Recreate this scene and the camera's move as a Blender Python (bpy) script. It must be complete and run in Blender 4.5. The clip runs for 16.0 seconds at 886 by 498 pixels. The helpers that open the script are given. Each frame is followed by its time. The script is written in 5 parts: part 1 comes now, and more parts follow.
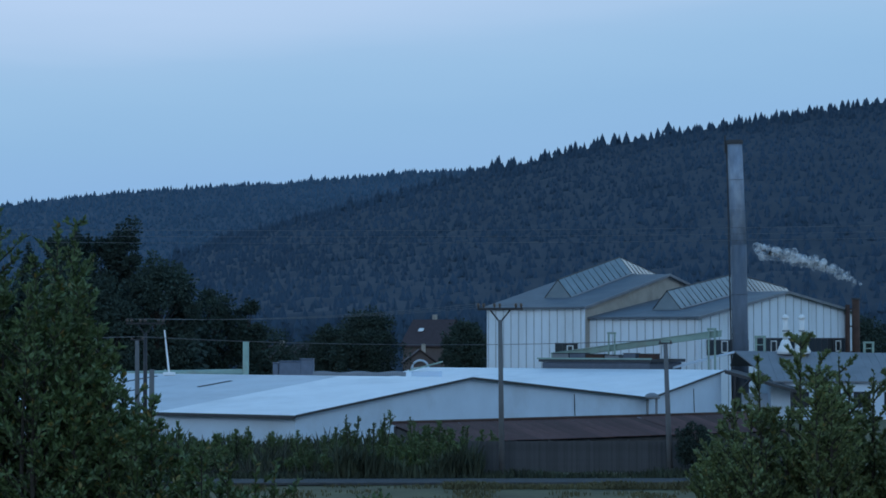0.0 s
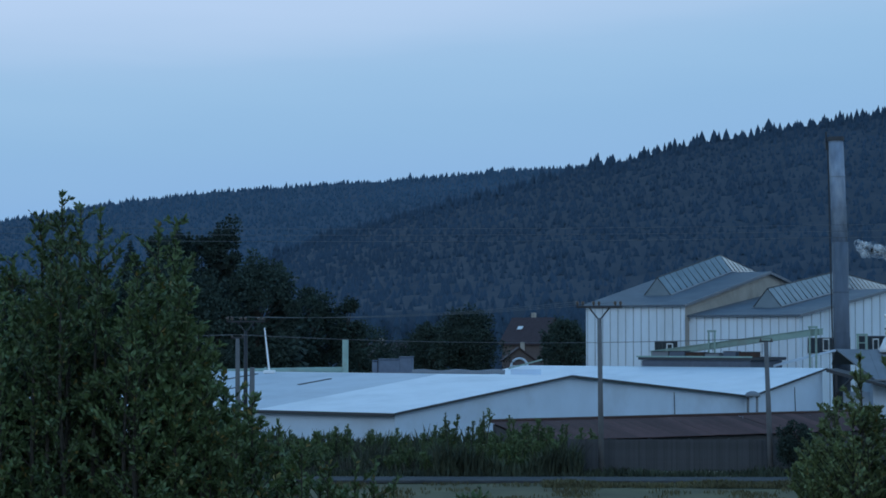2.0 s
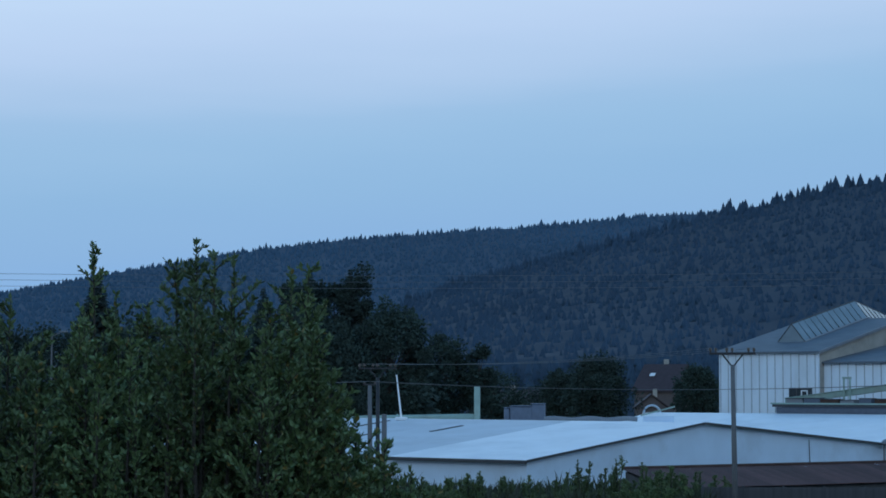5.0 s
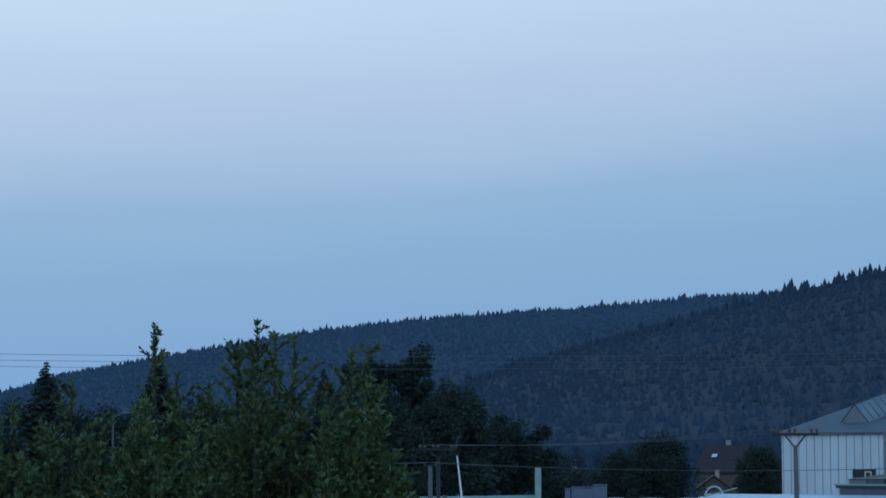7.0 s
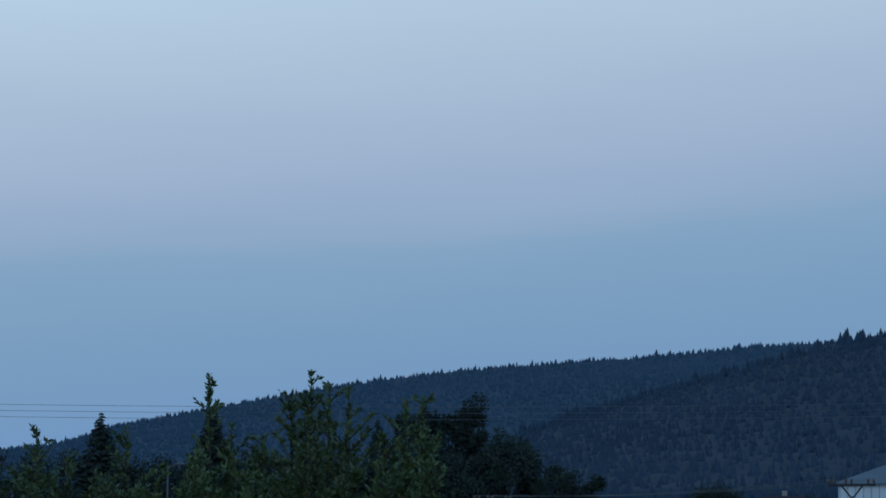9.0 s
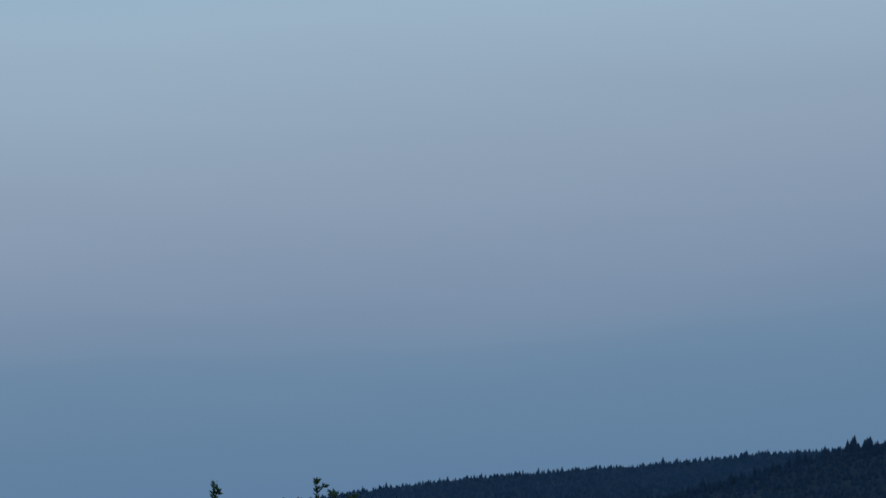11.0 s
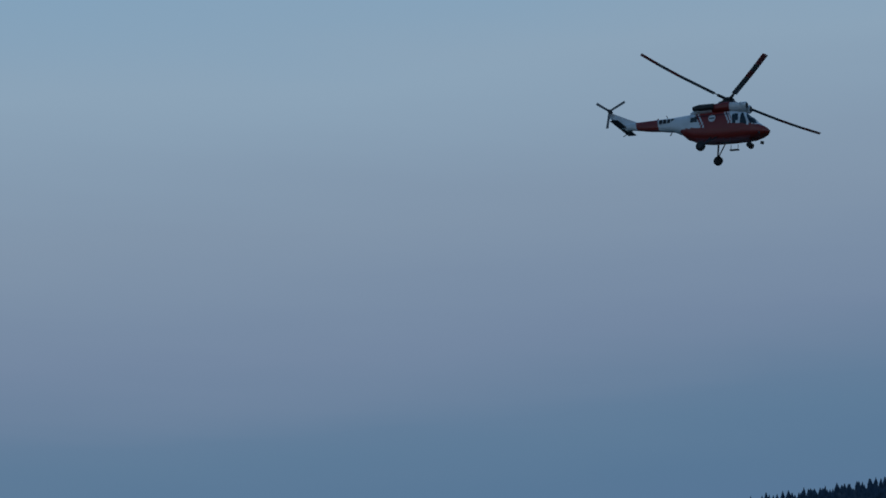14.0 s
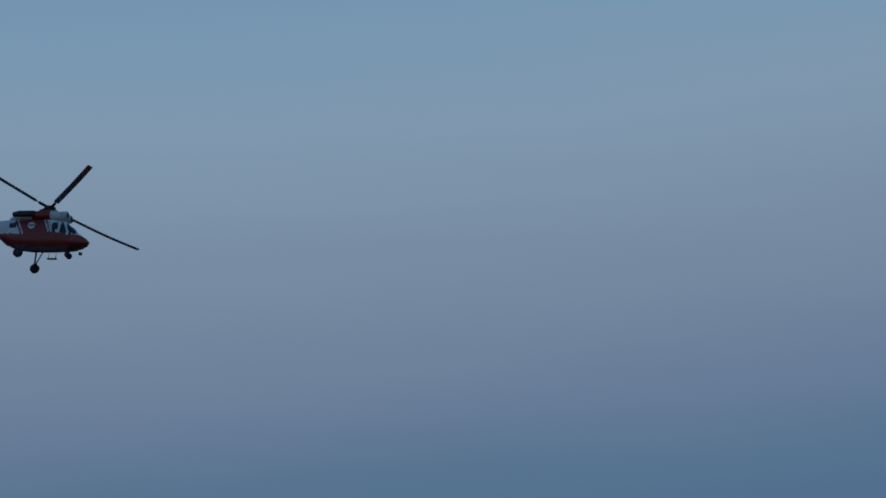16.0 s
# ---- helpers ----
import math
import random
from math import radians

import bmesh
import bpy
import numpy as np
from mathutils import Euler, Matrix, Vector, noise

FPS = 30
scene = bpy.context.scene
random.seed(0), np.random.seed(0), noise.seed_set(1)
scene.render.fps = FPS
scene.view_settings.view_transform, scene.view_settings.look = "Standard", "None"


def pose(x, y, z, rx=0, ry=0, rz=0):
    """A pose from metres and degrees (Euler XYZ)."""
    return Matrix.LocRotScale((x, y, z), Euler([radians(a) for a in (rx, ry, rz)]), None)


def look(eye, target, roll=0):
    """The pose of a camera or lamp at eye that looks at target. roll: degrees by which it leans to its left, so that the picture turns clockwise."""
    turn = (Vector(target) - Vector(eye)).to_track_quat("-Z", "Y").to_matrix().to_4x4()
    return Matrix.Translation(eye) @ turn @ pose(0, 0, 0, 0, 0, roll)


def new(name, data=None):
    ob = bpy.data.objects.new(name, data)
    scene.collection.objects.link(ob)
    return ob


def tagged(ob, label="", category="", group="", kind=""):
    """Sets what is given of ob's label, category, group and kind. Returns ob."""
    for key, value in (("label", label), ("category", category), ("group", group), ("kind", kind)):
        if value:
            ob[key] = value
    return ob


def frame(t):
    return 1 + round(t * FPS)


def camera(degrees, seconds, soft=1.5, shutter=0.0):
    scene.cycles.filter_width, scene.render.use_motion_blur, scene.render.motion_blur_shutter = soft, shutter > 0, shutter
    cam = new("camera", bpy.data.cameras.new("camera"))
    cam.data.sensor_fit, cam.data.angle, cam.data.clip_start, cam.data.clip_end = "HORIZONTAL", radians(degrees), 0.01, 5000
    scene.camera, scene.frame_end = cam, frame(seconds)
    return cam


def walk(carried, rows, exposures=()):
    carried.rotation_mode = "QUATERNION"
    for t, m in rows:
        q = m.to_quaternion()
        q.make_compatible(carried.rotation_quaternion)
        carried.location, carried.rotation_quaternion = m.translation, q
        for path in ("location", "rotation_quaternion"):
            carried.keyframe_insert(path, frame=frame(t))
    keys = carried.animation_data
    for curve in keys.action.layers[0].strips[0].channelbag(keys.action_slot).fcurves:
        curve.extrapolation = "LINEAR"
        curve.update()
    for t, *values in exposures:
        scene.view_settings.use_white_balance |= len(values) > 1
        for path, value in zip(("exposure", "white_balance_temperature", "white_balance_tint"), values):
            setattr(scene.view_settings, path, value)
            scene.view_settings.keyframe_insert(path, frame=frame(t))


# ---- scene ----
cam = camera(23.0, 16.0, soft=1.7)
EYE = (0.0, 0.0, 7.6)
# seconds, yaw to the left, pitch up, in degrees
TURNS = [
    (0.0, 0.0, 2.36), (0.5, 0.72, 2.46), (1.0, 1.403, 2.361), (1.5, 1.985, 2.298), (2.0, 2.603, 2.308), (2.5, 3.128, 2.334),
    (3.0, 3.736, 2.429), (3.5, 4.394, 2.554), (4.0, 5.073, 2.656), (4.6, 5.72, 3.05), (5.3, 6.3, 3.95), (5.9, 6.76, 4.7),
    (6.5, 7.228, 5.275), (7.0, 7.653, 5.655), (7.5, 8.03, 5.993), (8.0, 8.422, 6.184), (8.5, 8.76, 6.389), (9.0, 9.075, 6.979),
    (9.5, 9.271, 7.748), (10.0, 9.445, 8.612), (10.2, 9.496, 8.866), (10.7, 9.42, 9.46), (11.3, 8.9, 10.1), (11.8, 8.1, 10.48),
    (12.3, 7.008, 10.717), (12.7, 6.104, 10.846), (13.1, 5.067, 11.253), (13.5, 3.455, 11.724), (14.0, 0.666, 12.298),
    (14.5, -2.963, 12.998), (15.0, -6.802, 13.744), (15.3, -9.228, 14.022), (15.6, -13.2, 14.36), (16.0, -17.746, 15.27)]
walk(cam, [(t, pose(*EYE, 90 + p, 0, y)) for t, y, p in TURNS],
     exposures=[(0.0, 0.1, 6500, 10), (4.0, 0.1, 6500, 10), (6.5, -0.02, 6500, 10), (7.2, -0.16, 6500, 10), (8.0, -0.41, 6450, 10), (9.0, -0.44, 6450, 10), (9.5, -0.57, 6400, 10), (10.0, -0.72, 6400, 10),
                (12.5, -1.32, 6150, 10), (14.0, -1.32, 6100, 10), (14.5, -1.34, 6050, 10), (15.0, -1.55, 6000, 10), (16.0, -1.55, 5900, 10)])

# ---- sky and light: dusk, sun already down behind the camera ----
world = bpy.data.worlds.new("dusk_sky")
scene.world = world
world.use_nodes = True
wn, wl = world.node_tree.nodes, world.node_tree.links
wn.clear()
w_out = wn.new("ShaderNodeOutputWorld")
w_bg = wn.new("ShaderNodeBackground")
w_geo = wn.new("ShaderNodeNewGeometry")
w_sep = wn.new("ShaderNodeSeparateXYZ")
w_ramp = wn.new("ShaderNodeValToRGB")
w_co = wn.new("ShaderNodeTexCoord")
w_noise = wn.new("ShaderNodeTexNoise")
w_map = wn.new("ShaderNodeMapping")
w_map.inputs["Scale"].default_value = (2.0, 2.0, 14.0)
w_noise.inputs["Scale"].default_value = 2.2
w_noise.inputs["Detail"].default_value = 3.0
wl.new(w_co.outputs["Generated"], w_map.inputs["Vector"])
wl.new(w_map.outputs["Vector"], w_noise.inputs["Vector"])
wl.new(w_co.outputs["Generated"], w_sep.inputs["Vector"])
w_wob = wn.new("ShaderNodeMath")
w_wob.operation = "MULTIPLY_ADD"
w_wob.inputs[1].default_value = 0.03
wl.new(w_noise.outputs["Fac"], w_wob.inputs[0])
wl.new(w_sep.outputs["Z"], w_wob.inputs[2])
# the earth's shadow lies a little higher to the right
w_tilt = wn.new("ShaderNodeMath")
w_tilt.operation = "MULTIPLY_ADD"
w_tilt.inputs[1].default_value = -0.085
wl.new(w_sep.outputs["X"], w_tilt.inputs[0])
wl.new(w_wob.outputs[0], w_tilt.inputs[2])
w_off = wn.new("ShaderNodeMath")
w_off.operation = "SUBTRACT"
w_off.inputs[1].default_value = 0.001
wl.new(w_tilt.outputs[0], w_off.inputs[0])
wl.new(w_off.outputs[0], w_ramp.inputs["Fac"])
SKY = [(0.0, (0.14, 0.3, 0.56)), (0.031, (0.178, 0.37, 0.68)), (0.066, (0.206, 0.408, 0.726)), (0.092, (0.23, 0.425, 0.7)),
       (0.119, (0.246, 0.447, 0.7)), (0.14, (0.278, 0.477, 0.72)), (0.152, (0.3, 0.49, 0.732)), (0.169, (0.375, 0.54, 0.776)),
       (0.188, (0.434, 0.586, 0.822)), (0.239, (0.551, 0.718, 0.922)), (0.306, (0.665, 0.9, 1.11)), (0.356, (0.574, 0.879, 1.152)),
       (0.6, (0.14, 0.37, 0.68)), (1.0, (0.07, 0.25, 0.58))]
while len(w_ramp.color_ramp.elements) < len(SKY):
    w_ramp.color_ramp.elements.new(0.5)
for e, (p, c) in zip(w_ramp.color_ramp.elements, SKY):
    e.position, e.color = p, (*c, 1)
w_nish = wn.new("ShaderNodeTexSky")
w_nish.sky_type = "NISHITA"
w_nish.sun_disc = False
w_nish.sun_elevation = radians(1.0)
w_nish.sun_rotation = radians(180)
w_mul = wn.new("ShaderNodeMixRGB")
w_mul.blend_type = "ADD"
w_mul.inputs["Fac"].default_value = 0.01
wl.new(w_ramp.outputs["Color"], w_mul.inputs[1])
wl.new(w_nish.outputs["Color"], w_mul.inputs[2])
wl.new(w_mul.outputs["Color"], w_bg.inputs["Color"])
w_bg.inputs["Strength"].default_value = 1.0
wl.new(w_bg.outputs["Background"], w_out.inputs["Surface"])

sun = new("sun", bpy.data.lights.new("sun", "SUN"))
sun.data.energy, sun.data.angle, sun.data.color = 0.15, radians(40), (0.75, 0.87, 1.0)
sun.matrix_world = look((-30, -60, 60), (0, 60, 0))


# ---- materials ----
def mat(name, color, rough=0.8, metal=0.0, vary=0.25, scale=3.0, bump=0.0, bump_scale=30.0, stain=None, stain_amount=0.0,
        stain_scale=0.4, stretch=(1, 1, 1), per_piece=0.0):
    """A surface with two scales of variation, optional stains and fine relief."""
    m = bpy.data.materials.new(name)
    m.use_nodes = True
    n, l = m.node_tree.nodes, m.node_tree.links
    b = n["Principled BSDF"]
    b.inputs["Roughness"].default_value = rough
    b.inputs["Metallic"].default_value = metal
    co = n.new("ShaderNodeTexCoord")
    mp = n.new("ShaderNodeMapping")
    mp.inputs["Scale"].default_value = stretch
    l.new(co.outputs["Object"], mp.inputs["Vector"])
    n1 = n.new("ShaderNodeTexNoise")
    n1.inputs["Scale"].default_value = scale
    n1.inputs["Detail"].default_value = 6
    l.new(mp.outputs["Vector"], n1.inputs["Vector"])
    hsv = n.new("ShaderNodeHueSaturation")
    hsv.inputs["Color"].default_value = (*color, 1)
    mr = n.new("ShaderNodeMapRange")
    mr.inputs["From Min"].default_value, mr.inputs["From Max"].default_value = 0.25, 0.75
    mr.inputs["To Min"].default_value, mr.inputs["To Max"].default_value = 1 - vary, 1 + vary
    l.new(n1.outputs["Fac"], mr.inputs["Value"])
    last = mr.outputs["Result"]
    if per_piece:
        oi = n.new("ShaderNodeObjectInfo")
        isl = n.new("ShaderNodeNewGeometry")
        add = n.new("ShaderNodeMath")
        add.operation = "ADD"
        l.new(oi.outputs["Random"], add.inputs[0])
        l.new(isl.outputs["Random Per Island"], add.inputs[1])
        ma = n.new("ShaderNodeMath")
        ma.operation = "MULTIPLY_ADD"
        l.new(add.outputs[0], ma.inputs[0])
        ma.inputs[1].default_value, ma.inputs[2].default_value = per_piece, 1 - per_piece
        mu = n.new("ShaderNodeMath")
        mu.operation = "MULTIPLY"
        l.new(last, mu.inputs[0])
        l.new(ma.outputs[0], mu.inputs[1])
        last = mu.outputs[0]
    l.new(last, hsv.inputs["Value"])
    col = hsv.outputs["Color"]
    if stain:
        n2 = n.new("ShaderNodeTexNoise")
        n2.inputs["Scale"].default_value = stain_scale
        n2.inputs["Detail"].default_value = 9
        n2.inputs["Roughness"].default_value = 0.65
        l.new(mp.outputs["Vector"], n2.inputs["Vector"])
        r2 = n.new("ShaderNodeMapRange")
        r2.inputs["From Min"].default_value, r2.inputs["From Max"].default_value = 0.5, 0.72
        r2.inputs["To Max"].default_value = stain_amount
        l.new(n2.outputs["Fac"], r2.inputs["Value"])
        mx = n.new("ShaderNodeMixRGB")
        mx.inputs[2].default_value = (*stain, 1)
        l.new(r2.outputs["Result"], mx.inputs["Fac"])
        l.new(col, mx.inputs[1])
        col = mx.outputs["Color"]
    l.new(col, b.inputs["Base Color"])
    if bump:
        n3 = n.new("ShaderNodeTexNoise")
        n3.inputs["Scale"].default_value = bump_scale
        n3.inputs["Detail"].default_value = 4
        l.new(mp.outputs["Vector"], n3.inputs["Vector"])
        bp = n.new("ShaderNodeBump")
        bp.inputs["Strength"].default_value = bump
        bp.inputs["Distance"].default_value = 0.05
        l.new(n3.outputs["Fac"], bp.inputs["Height"])
        l.new(bp.outputs["Normal"], b.inputs["Normal"])
    return m


M_GRASS = mat("field_grass", (0.088, 0.08, 0.035), 0.95, vary=0.5, scale=0.25, bump=0.6, bump_scale=6, stain=(0.066, 0.07, 0.03), stain_amount=0.8, stain_scale=0.05)
M_ASPHALT = mat("asphalt", (0.075, 0.077, 0.08), 1.0, vary=0.25, scale=1.5, bump=0.5, bump_scale=40)
M_ASPHALT.node_tree.nodes["Principled BSDF"].inputs["Specular IOR Level"].default_value = 0.2
M_WEED = mat("weed_blades", (0.04, 0.05, 0.029), 0.9, vary=0.5, scale=0.35, per_piece=0.45)
M_STRAW = mat("dry_weed", (0.058, 0.06, 0.045), 0.9, vary=0.4, scale=0.6, per_piece=0.45)
M_LAWN = mat("mown_grass_blades", (0.1, 0.09, 0.042), 0.9, vary=0.35, scale=0.3, per_piece=0.2)
M_LEAF_LIGHT = mat("light_shrub_leaf", (0.115, 0.15, 0.058), 0.55, vary=0.3, scale=1.2, per_piece=0.35)
M_LEAF = mat("shrub_leaf", (0.088, 0.136, 0.05), 0.55, vary=0.3, scale=1.2, per_piece=0.4)
M_LEAF_YELLOW = mat("turning_leaf", (0.19, 0.145, 0.04), 0.6, vary=0.3, scale=1.2, per_piece=0.4)
M_BARK = mat("bark", (0.045, 0.038, 0.03), 0.95, vary=0.4, scale=6, bump=0.5)
M_TREE_LEAF = mat("tree_leaf", (0.027, 0.047, 0.036), 0.85, vary=0.3, scale=0.4, per_piece=0.25)
M_CONIFER = mat("spruce_needles", (0.024, 0.041, 0.033), 0.95, vary=0.4, scale=0.6, per_piece=0.5)
# Aerial haze painted into the base colours, paler on the far ridge.
M_HAZED_FOREST = mat("far_spruce_hazed", (0.031, 0.059, 0.092), 1.0, vary=0.16, scale=0.012, per_piece=0.07)
M_HAZED_FOREST_FAR = mat("farther_spruce_hazed", (0.046, 0.093, 0.142), 1.0, vary=0.16, scale=0.006, per_piece=0.06)
# Fill sheets between the trees: same haze blue, darker since they face up.
M_HAZED_HILL = mat("hazed_forest_fill", (0.0165, 0.033, 0.054), 1.0, vary=0.12, scale=0.02)
M_HAZED_HILL_FAR = mat("far_hazed_forest_fill", (0.028, 0.058, 0.094), 1.0, vary=0.12, scale=0.02)
M_ROOF_DULL = mat("dulled_membrane_roof", (0.52, 0.56, 0.61), 0.55, vary=0.08, scale=0.4, stain=(0.36, 0.39, 0.43), stain_amount=0.7, stain_scale=0.15)
M_PANEL = mat("white_ribbed_panel", (0.76, 0.83, 0.9), 0.55, vary=0.06, scale=0.8, stain=(0.5, 0.52, 0.52), stain_amount=0.5, stain_scale=0.25, stretch=(1, 1, 0.25))
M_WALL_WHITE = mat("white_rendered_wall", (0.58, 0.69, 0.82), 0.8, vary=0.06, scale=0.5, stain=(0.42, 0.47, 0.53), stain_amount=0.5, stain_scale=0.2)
M_ROOF_WHITE = mat("white_membrane_roof", (0.78, 0.8, 0.83), 0.5, vary=0.06, scale=0.4, stain=(0.52, 0.56, 0.6), stain_amount=0.7, stain_scale=0.12)
M_ROOF_GREY = mat("grey_sheet_roof", (0.2, 0.21, 0.23), 0.6, vary=0.12, scale=0.6, stain=(0.12, 0.12, 0.12), stain_amount=0.5, stain_scale=0.2)
M_ROOF_PALE = mat("weathered_felt_roof", (0.11, 0.13, 0.155), 0.7, vary=0.12, scale=0.6, stain=(0.2, 0.21, 0.22), stain_amount=0.5, stain_scale=0.25)
M_DARK_TRIM = mat("dark_trim", (0.05, 0.05, 0.055), 0.7, vary=0.2)
M_BEIGE = mat("weathered_concrete", (0.42, 0.38, 0.33), 0.9, vary=0.15, scale=0.7, stain=(0.28, 0.24, 0.2), stain_amount=0.7, stain_scale=0.3)
M_GLASS_ROOF = mat("milky_skylight_glazing", (0.17, 0.22, 0.25), 0.25, vary=0.15, scale=0.5, stain=(0.25, 0.28, 0.3), stain_amount=0.7, stain_scale=0.3)
M_RIB = mat("cladding_joint", (0.42, 0.45, 0.48), 0.7, vary=0.15)
M_WINDOW = mat("dark_window_glass", (0.03, 0.035, 0.04), 0.15, vary=0.2)
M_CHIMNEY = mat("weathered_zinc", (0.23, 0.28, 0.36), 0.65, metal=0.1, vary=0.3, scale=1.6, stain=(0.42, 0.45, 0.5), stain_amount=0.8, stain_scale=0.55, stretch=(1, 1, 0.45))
M_CHIMNEY_LOW = mat("darker_zinc", (0.105, 0.13, 0.17), 0.65, metal=0.1, vary=0.35, scale=1.2, stain=(0.28, 0.28, 0.28), stain_amount=0.7, stain_scale=0.5, stretch=(1, 1, 0.25))
M_CONCRETE = mat("pole_concrete", (0.14, 0.14, 0.145), 0.9, vary=0.15, scale=2)
M_STEEL_DARK = mat("dark_steel", (0.05, 0.05, 0.055), 0.6, metal=0.5, vary=0.2)
M_PORCELAIN = mat("brown_porcelain", (0.07, 0.045, 0.035), 0.3, vary=0.1)
M_WIRE = mat("aluminium_wire", (0.14, 0.15, 0.16), 0.6, metal=0.2, vary=0.1)
M_GREEN = mat("pale_green_paint", (0.26, 0.36, 0.31), 0.6, vary=0.15, scale=1.0, stain=(0.22, 0.2, 0.16), stain_amount=0.6, stain_scale=0.4)
M_RUST = mat("rust", (0.075, 0.04, 0.03), 0.9, vary=0.35, scale=1.5)
M_TILE = mat("red_brown_roof_sheet", (0.1, 0.045, 0.04), 0.85, vary=0.3, scale=0.8, stain=(0.045, 0.045, 0.035), stain_amount=0.9, stain_scale=0.35, per_piece=0.55)
M_FENCE = mat("dark_board", (0.07, 0.07, 0.075), 0.9, vary=0.25, scale=1.0, per_piece=0.3)
M_WHITE = mat("white_paint", (0.8, 0.8, 0.8), 0.5, vary=0.04)
M_TANK = mat("blue_grey_tank", (0.1, 0.12, 0.16), 0.6, vary=0.15)
M_HOUSE = mat("house_render", (0.12, 0.095, 0.092), 0.9, vary=0.1)
M_HOUSE_ROOF = mat("house_roof_tile", (0.055, 0.036, 0.04), 0.85, vary=0.2, scale=2)


# ---- builders ----
def mesh_of(name, verts, faces, material, smooth=False):
    me = bpy.data.meshes.new(name)
    me.from_pydata([tuple(v) for v in verts], [], [tuple(f) for f in faces])
    me.materials.append(material)
    if smooth:
        me.polygons.foreach_set("use_smooth", [True] * len(me.polygons))
    return me


def part(name, geo, material, parent=None, label="", smooth=False):
    """Links geometry (verts, faces) as one mesh object, under a thing or a part when one is given."""
    ob = new(name, mesh_of(name, geo[0], geo[1], material, smooth))
    if parent:
        ob.parent = parent
    return tagged(ob, label)


def thing(name, label, category, group="", kind="", at=(0, 0, 0), turn=0.0):
    e = new(name)
    e.matrix_basis = pose(*at, 0, 0, turn)
    return tagged(e, label, category, group, kind)


def join(*geos):
    vs, fs = [], []
    for v, f in geos:
        o = len(vs)
        vs += [tuple(p) for p in v]
        fs += [tuple(i + o for i in q) for q in f]
    return vs, fs


def box(x0, x1, y0, y1, z0, z1, bevel=0.0):
    """A block, with chamfered upright and lying edges when bevel is given."""
    if not bevel:
        v = [(x, y, z) for z in (z0, z1) for y in (y0, y1) for x in (x0, x1)]
        return v, [(0, 2, 3, 1), (4, 5, 7, 6), (0, 1, 5, 4), (2, 6, 7, 3), (0, 4, 6, 2), (1, 3, 7, 5)]
    bm = bmesh.new()
    bmesh.ops.create_cube(bm, size=1)
    for q in bm.verts:
        q.co = ((x0 + x1) / 2 + q.co.x * (x1 - x0), (y0 + y1) / 2 + q.co.y * (y1 - y0), (z0 + z1) / 2 + q.co.z * (z1 - z0))
    bmesh.ops.bevel(bm, geom=bm.edges[:], offset=bevel, segments=1, affect="EDGES")
    bm.verts.index_update()
    out = [tuple(q.co) for q in bm.verts], [tuple(w.index for w in f.verts) for f in bm.faces]
    bm.free()
    return out


def tube(points, radii, sides=10, caps=True):
    """A round rod along points, with one radius a point."""
    if not hasattr(radii, "__len__"):
        radii = [radii] * len(points)
    pts = [Vector(p) for p in points]
    vs, fs = [], []
    for i, p in enumerate(pts):
        d = (pts[min(i + 1, len(pts) - 1)] - pts[max(i - 1, 0)]).normalized()
        a = d.cross(Vector((0, 0, 1)) if abs(d.z) < 0.9 else Vector((1, 0, 0))).normalized()
        b = d.cross(a)
        vs += [tuple(p + (a * math.cos(k * math.tau / sides) + b * math.sin(k * math.tau / sides)) * radii[i]) for k in range(sides)]
    for i in range(len(pts) - 1):
        fs += [(i * sides + k, i * sides + (k + 1) % sides, (i + 1) * sides + (k + 1) % sides, (i + 1) * sides + k) for k in range(sides)]
    if caps:
        fs += [tuple(range(sides))[::-1], tuple(range((len(pts) - 1) * sides, len(pts) * sides))]
    return vs, fs


def slab(corners, thick):
    """A plate from a planar ring of corners, thickened downwards."""
    n = len(corners)
    v = [tuple(c) for c in corners] + [(c[0], c[1], c[2] - thick) for c in corners]
    return v, [tuple(range(n)), tuple(range(2 * n - 1, n - 1, -1))] + [(i, i + n, (i + 1) % n + n, (i + 1) % n) for i in range(n)]


def wall(p, q, zs, thick, inward):
    """An upright wall from p to q: zs = (bottom, [(share of the length, top)...]), thickened towards inward."""
    bottom, tops = zs
    p, q, n = Vector((*p, 0)), Vector((*q, 0)), Vector((*inward, 0)).normalized() * thick
    ring = [p + (q - p) * s for s, _ in tops]
    up = [Vector((c.x, c.y, t)) for c, (_, t) in zip(ring, tops)]
    dn = [Vector((c.x, c.y, bottom)) for c in (p, q)]
    front = [dn[0], dn[1]] + up[::-1]
    m = len(front)
    v = [tuple(c) for c in front] + [tuple(c + n) for c in front]
    return v, [tuple(range(m)), tuple(range(2 * m - 1, m - 1, -1))] + [(i, i + m, (i + 1) % m + m, (i + 1) % m) for i in range(m)]


U = Vector((0.549, 0.836, 0))     # the works' cross direction
V = Vector((-0.836, 0.549, 0))    # the works' long direction


def uv(base, s, w, z):
    p = Vector((base[0], base[1], 0)) + U * s + V * w
    return (p.x, p.y, z)


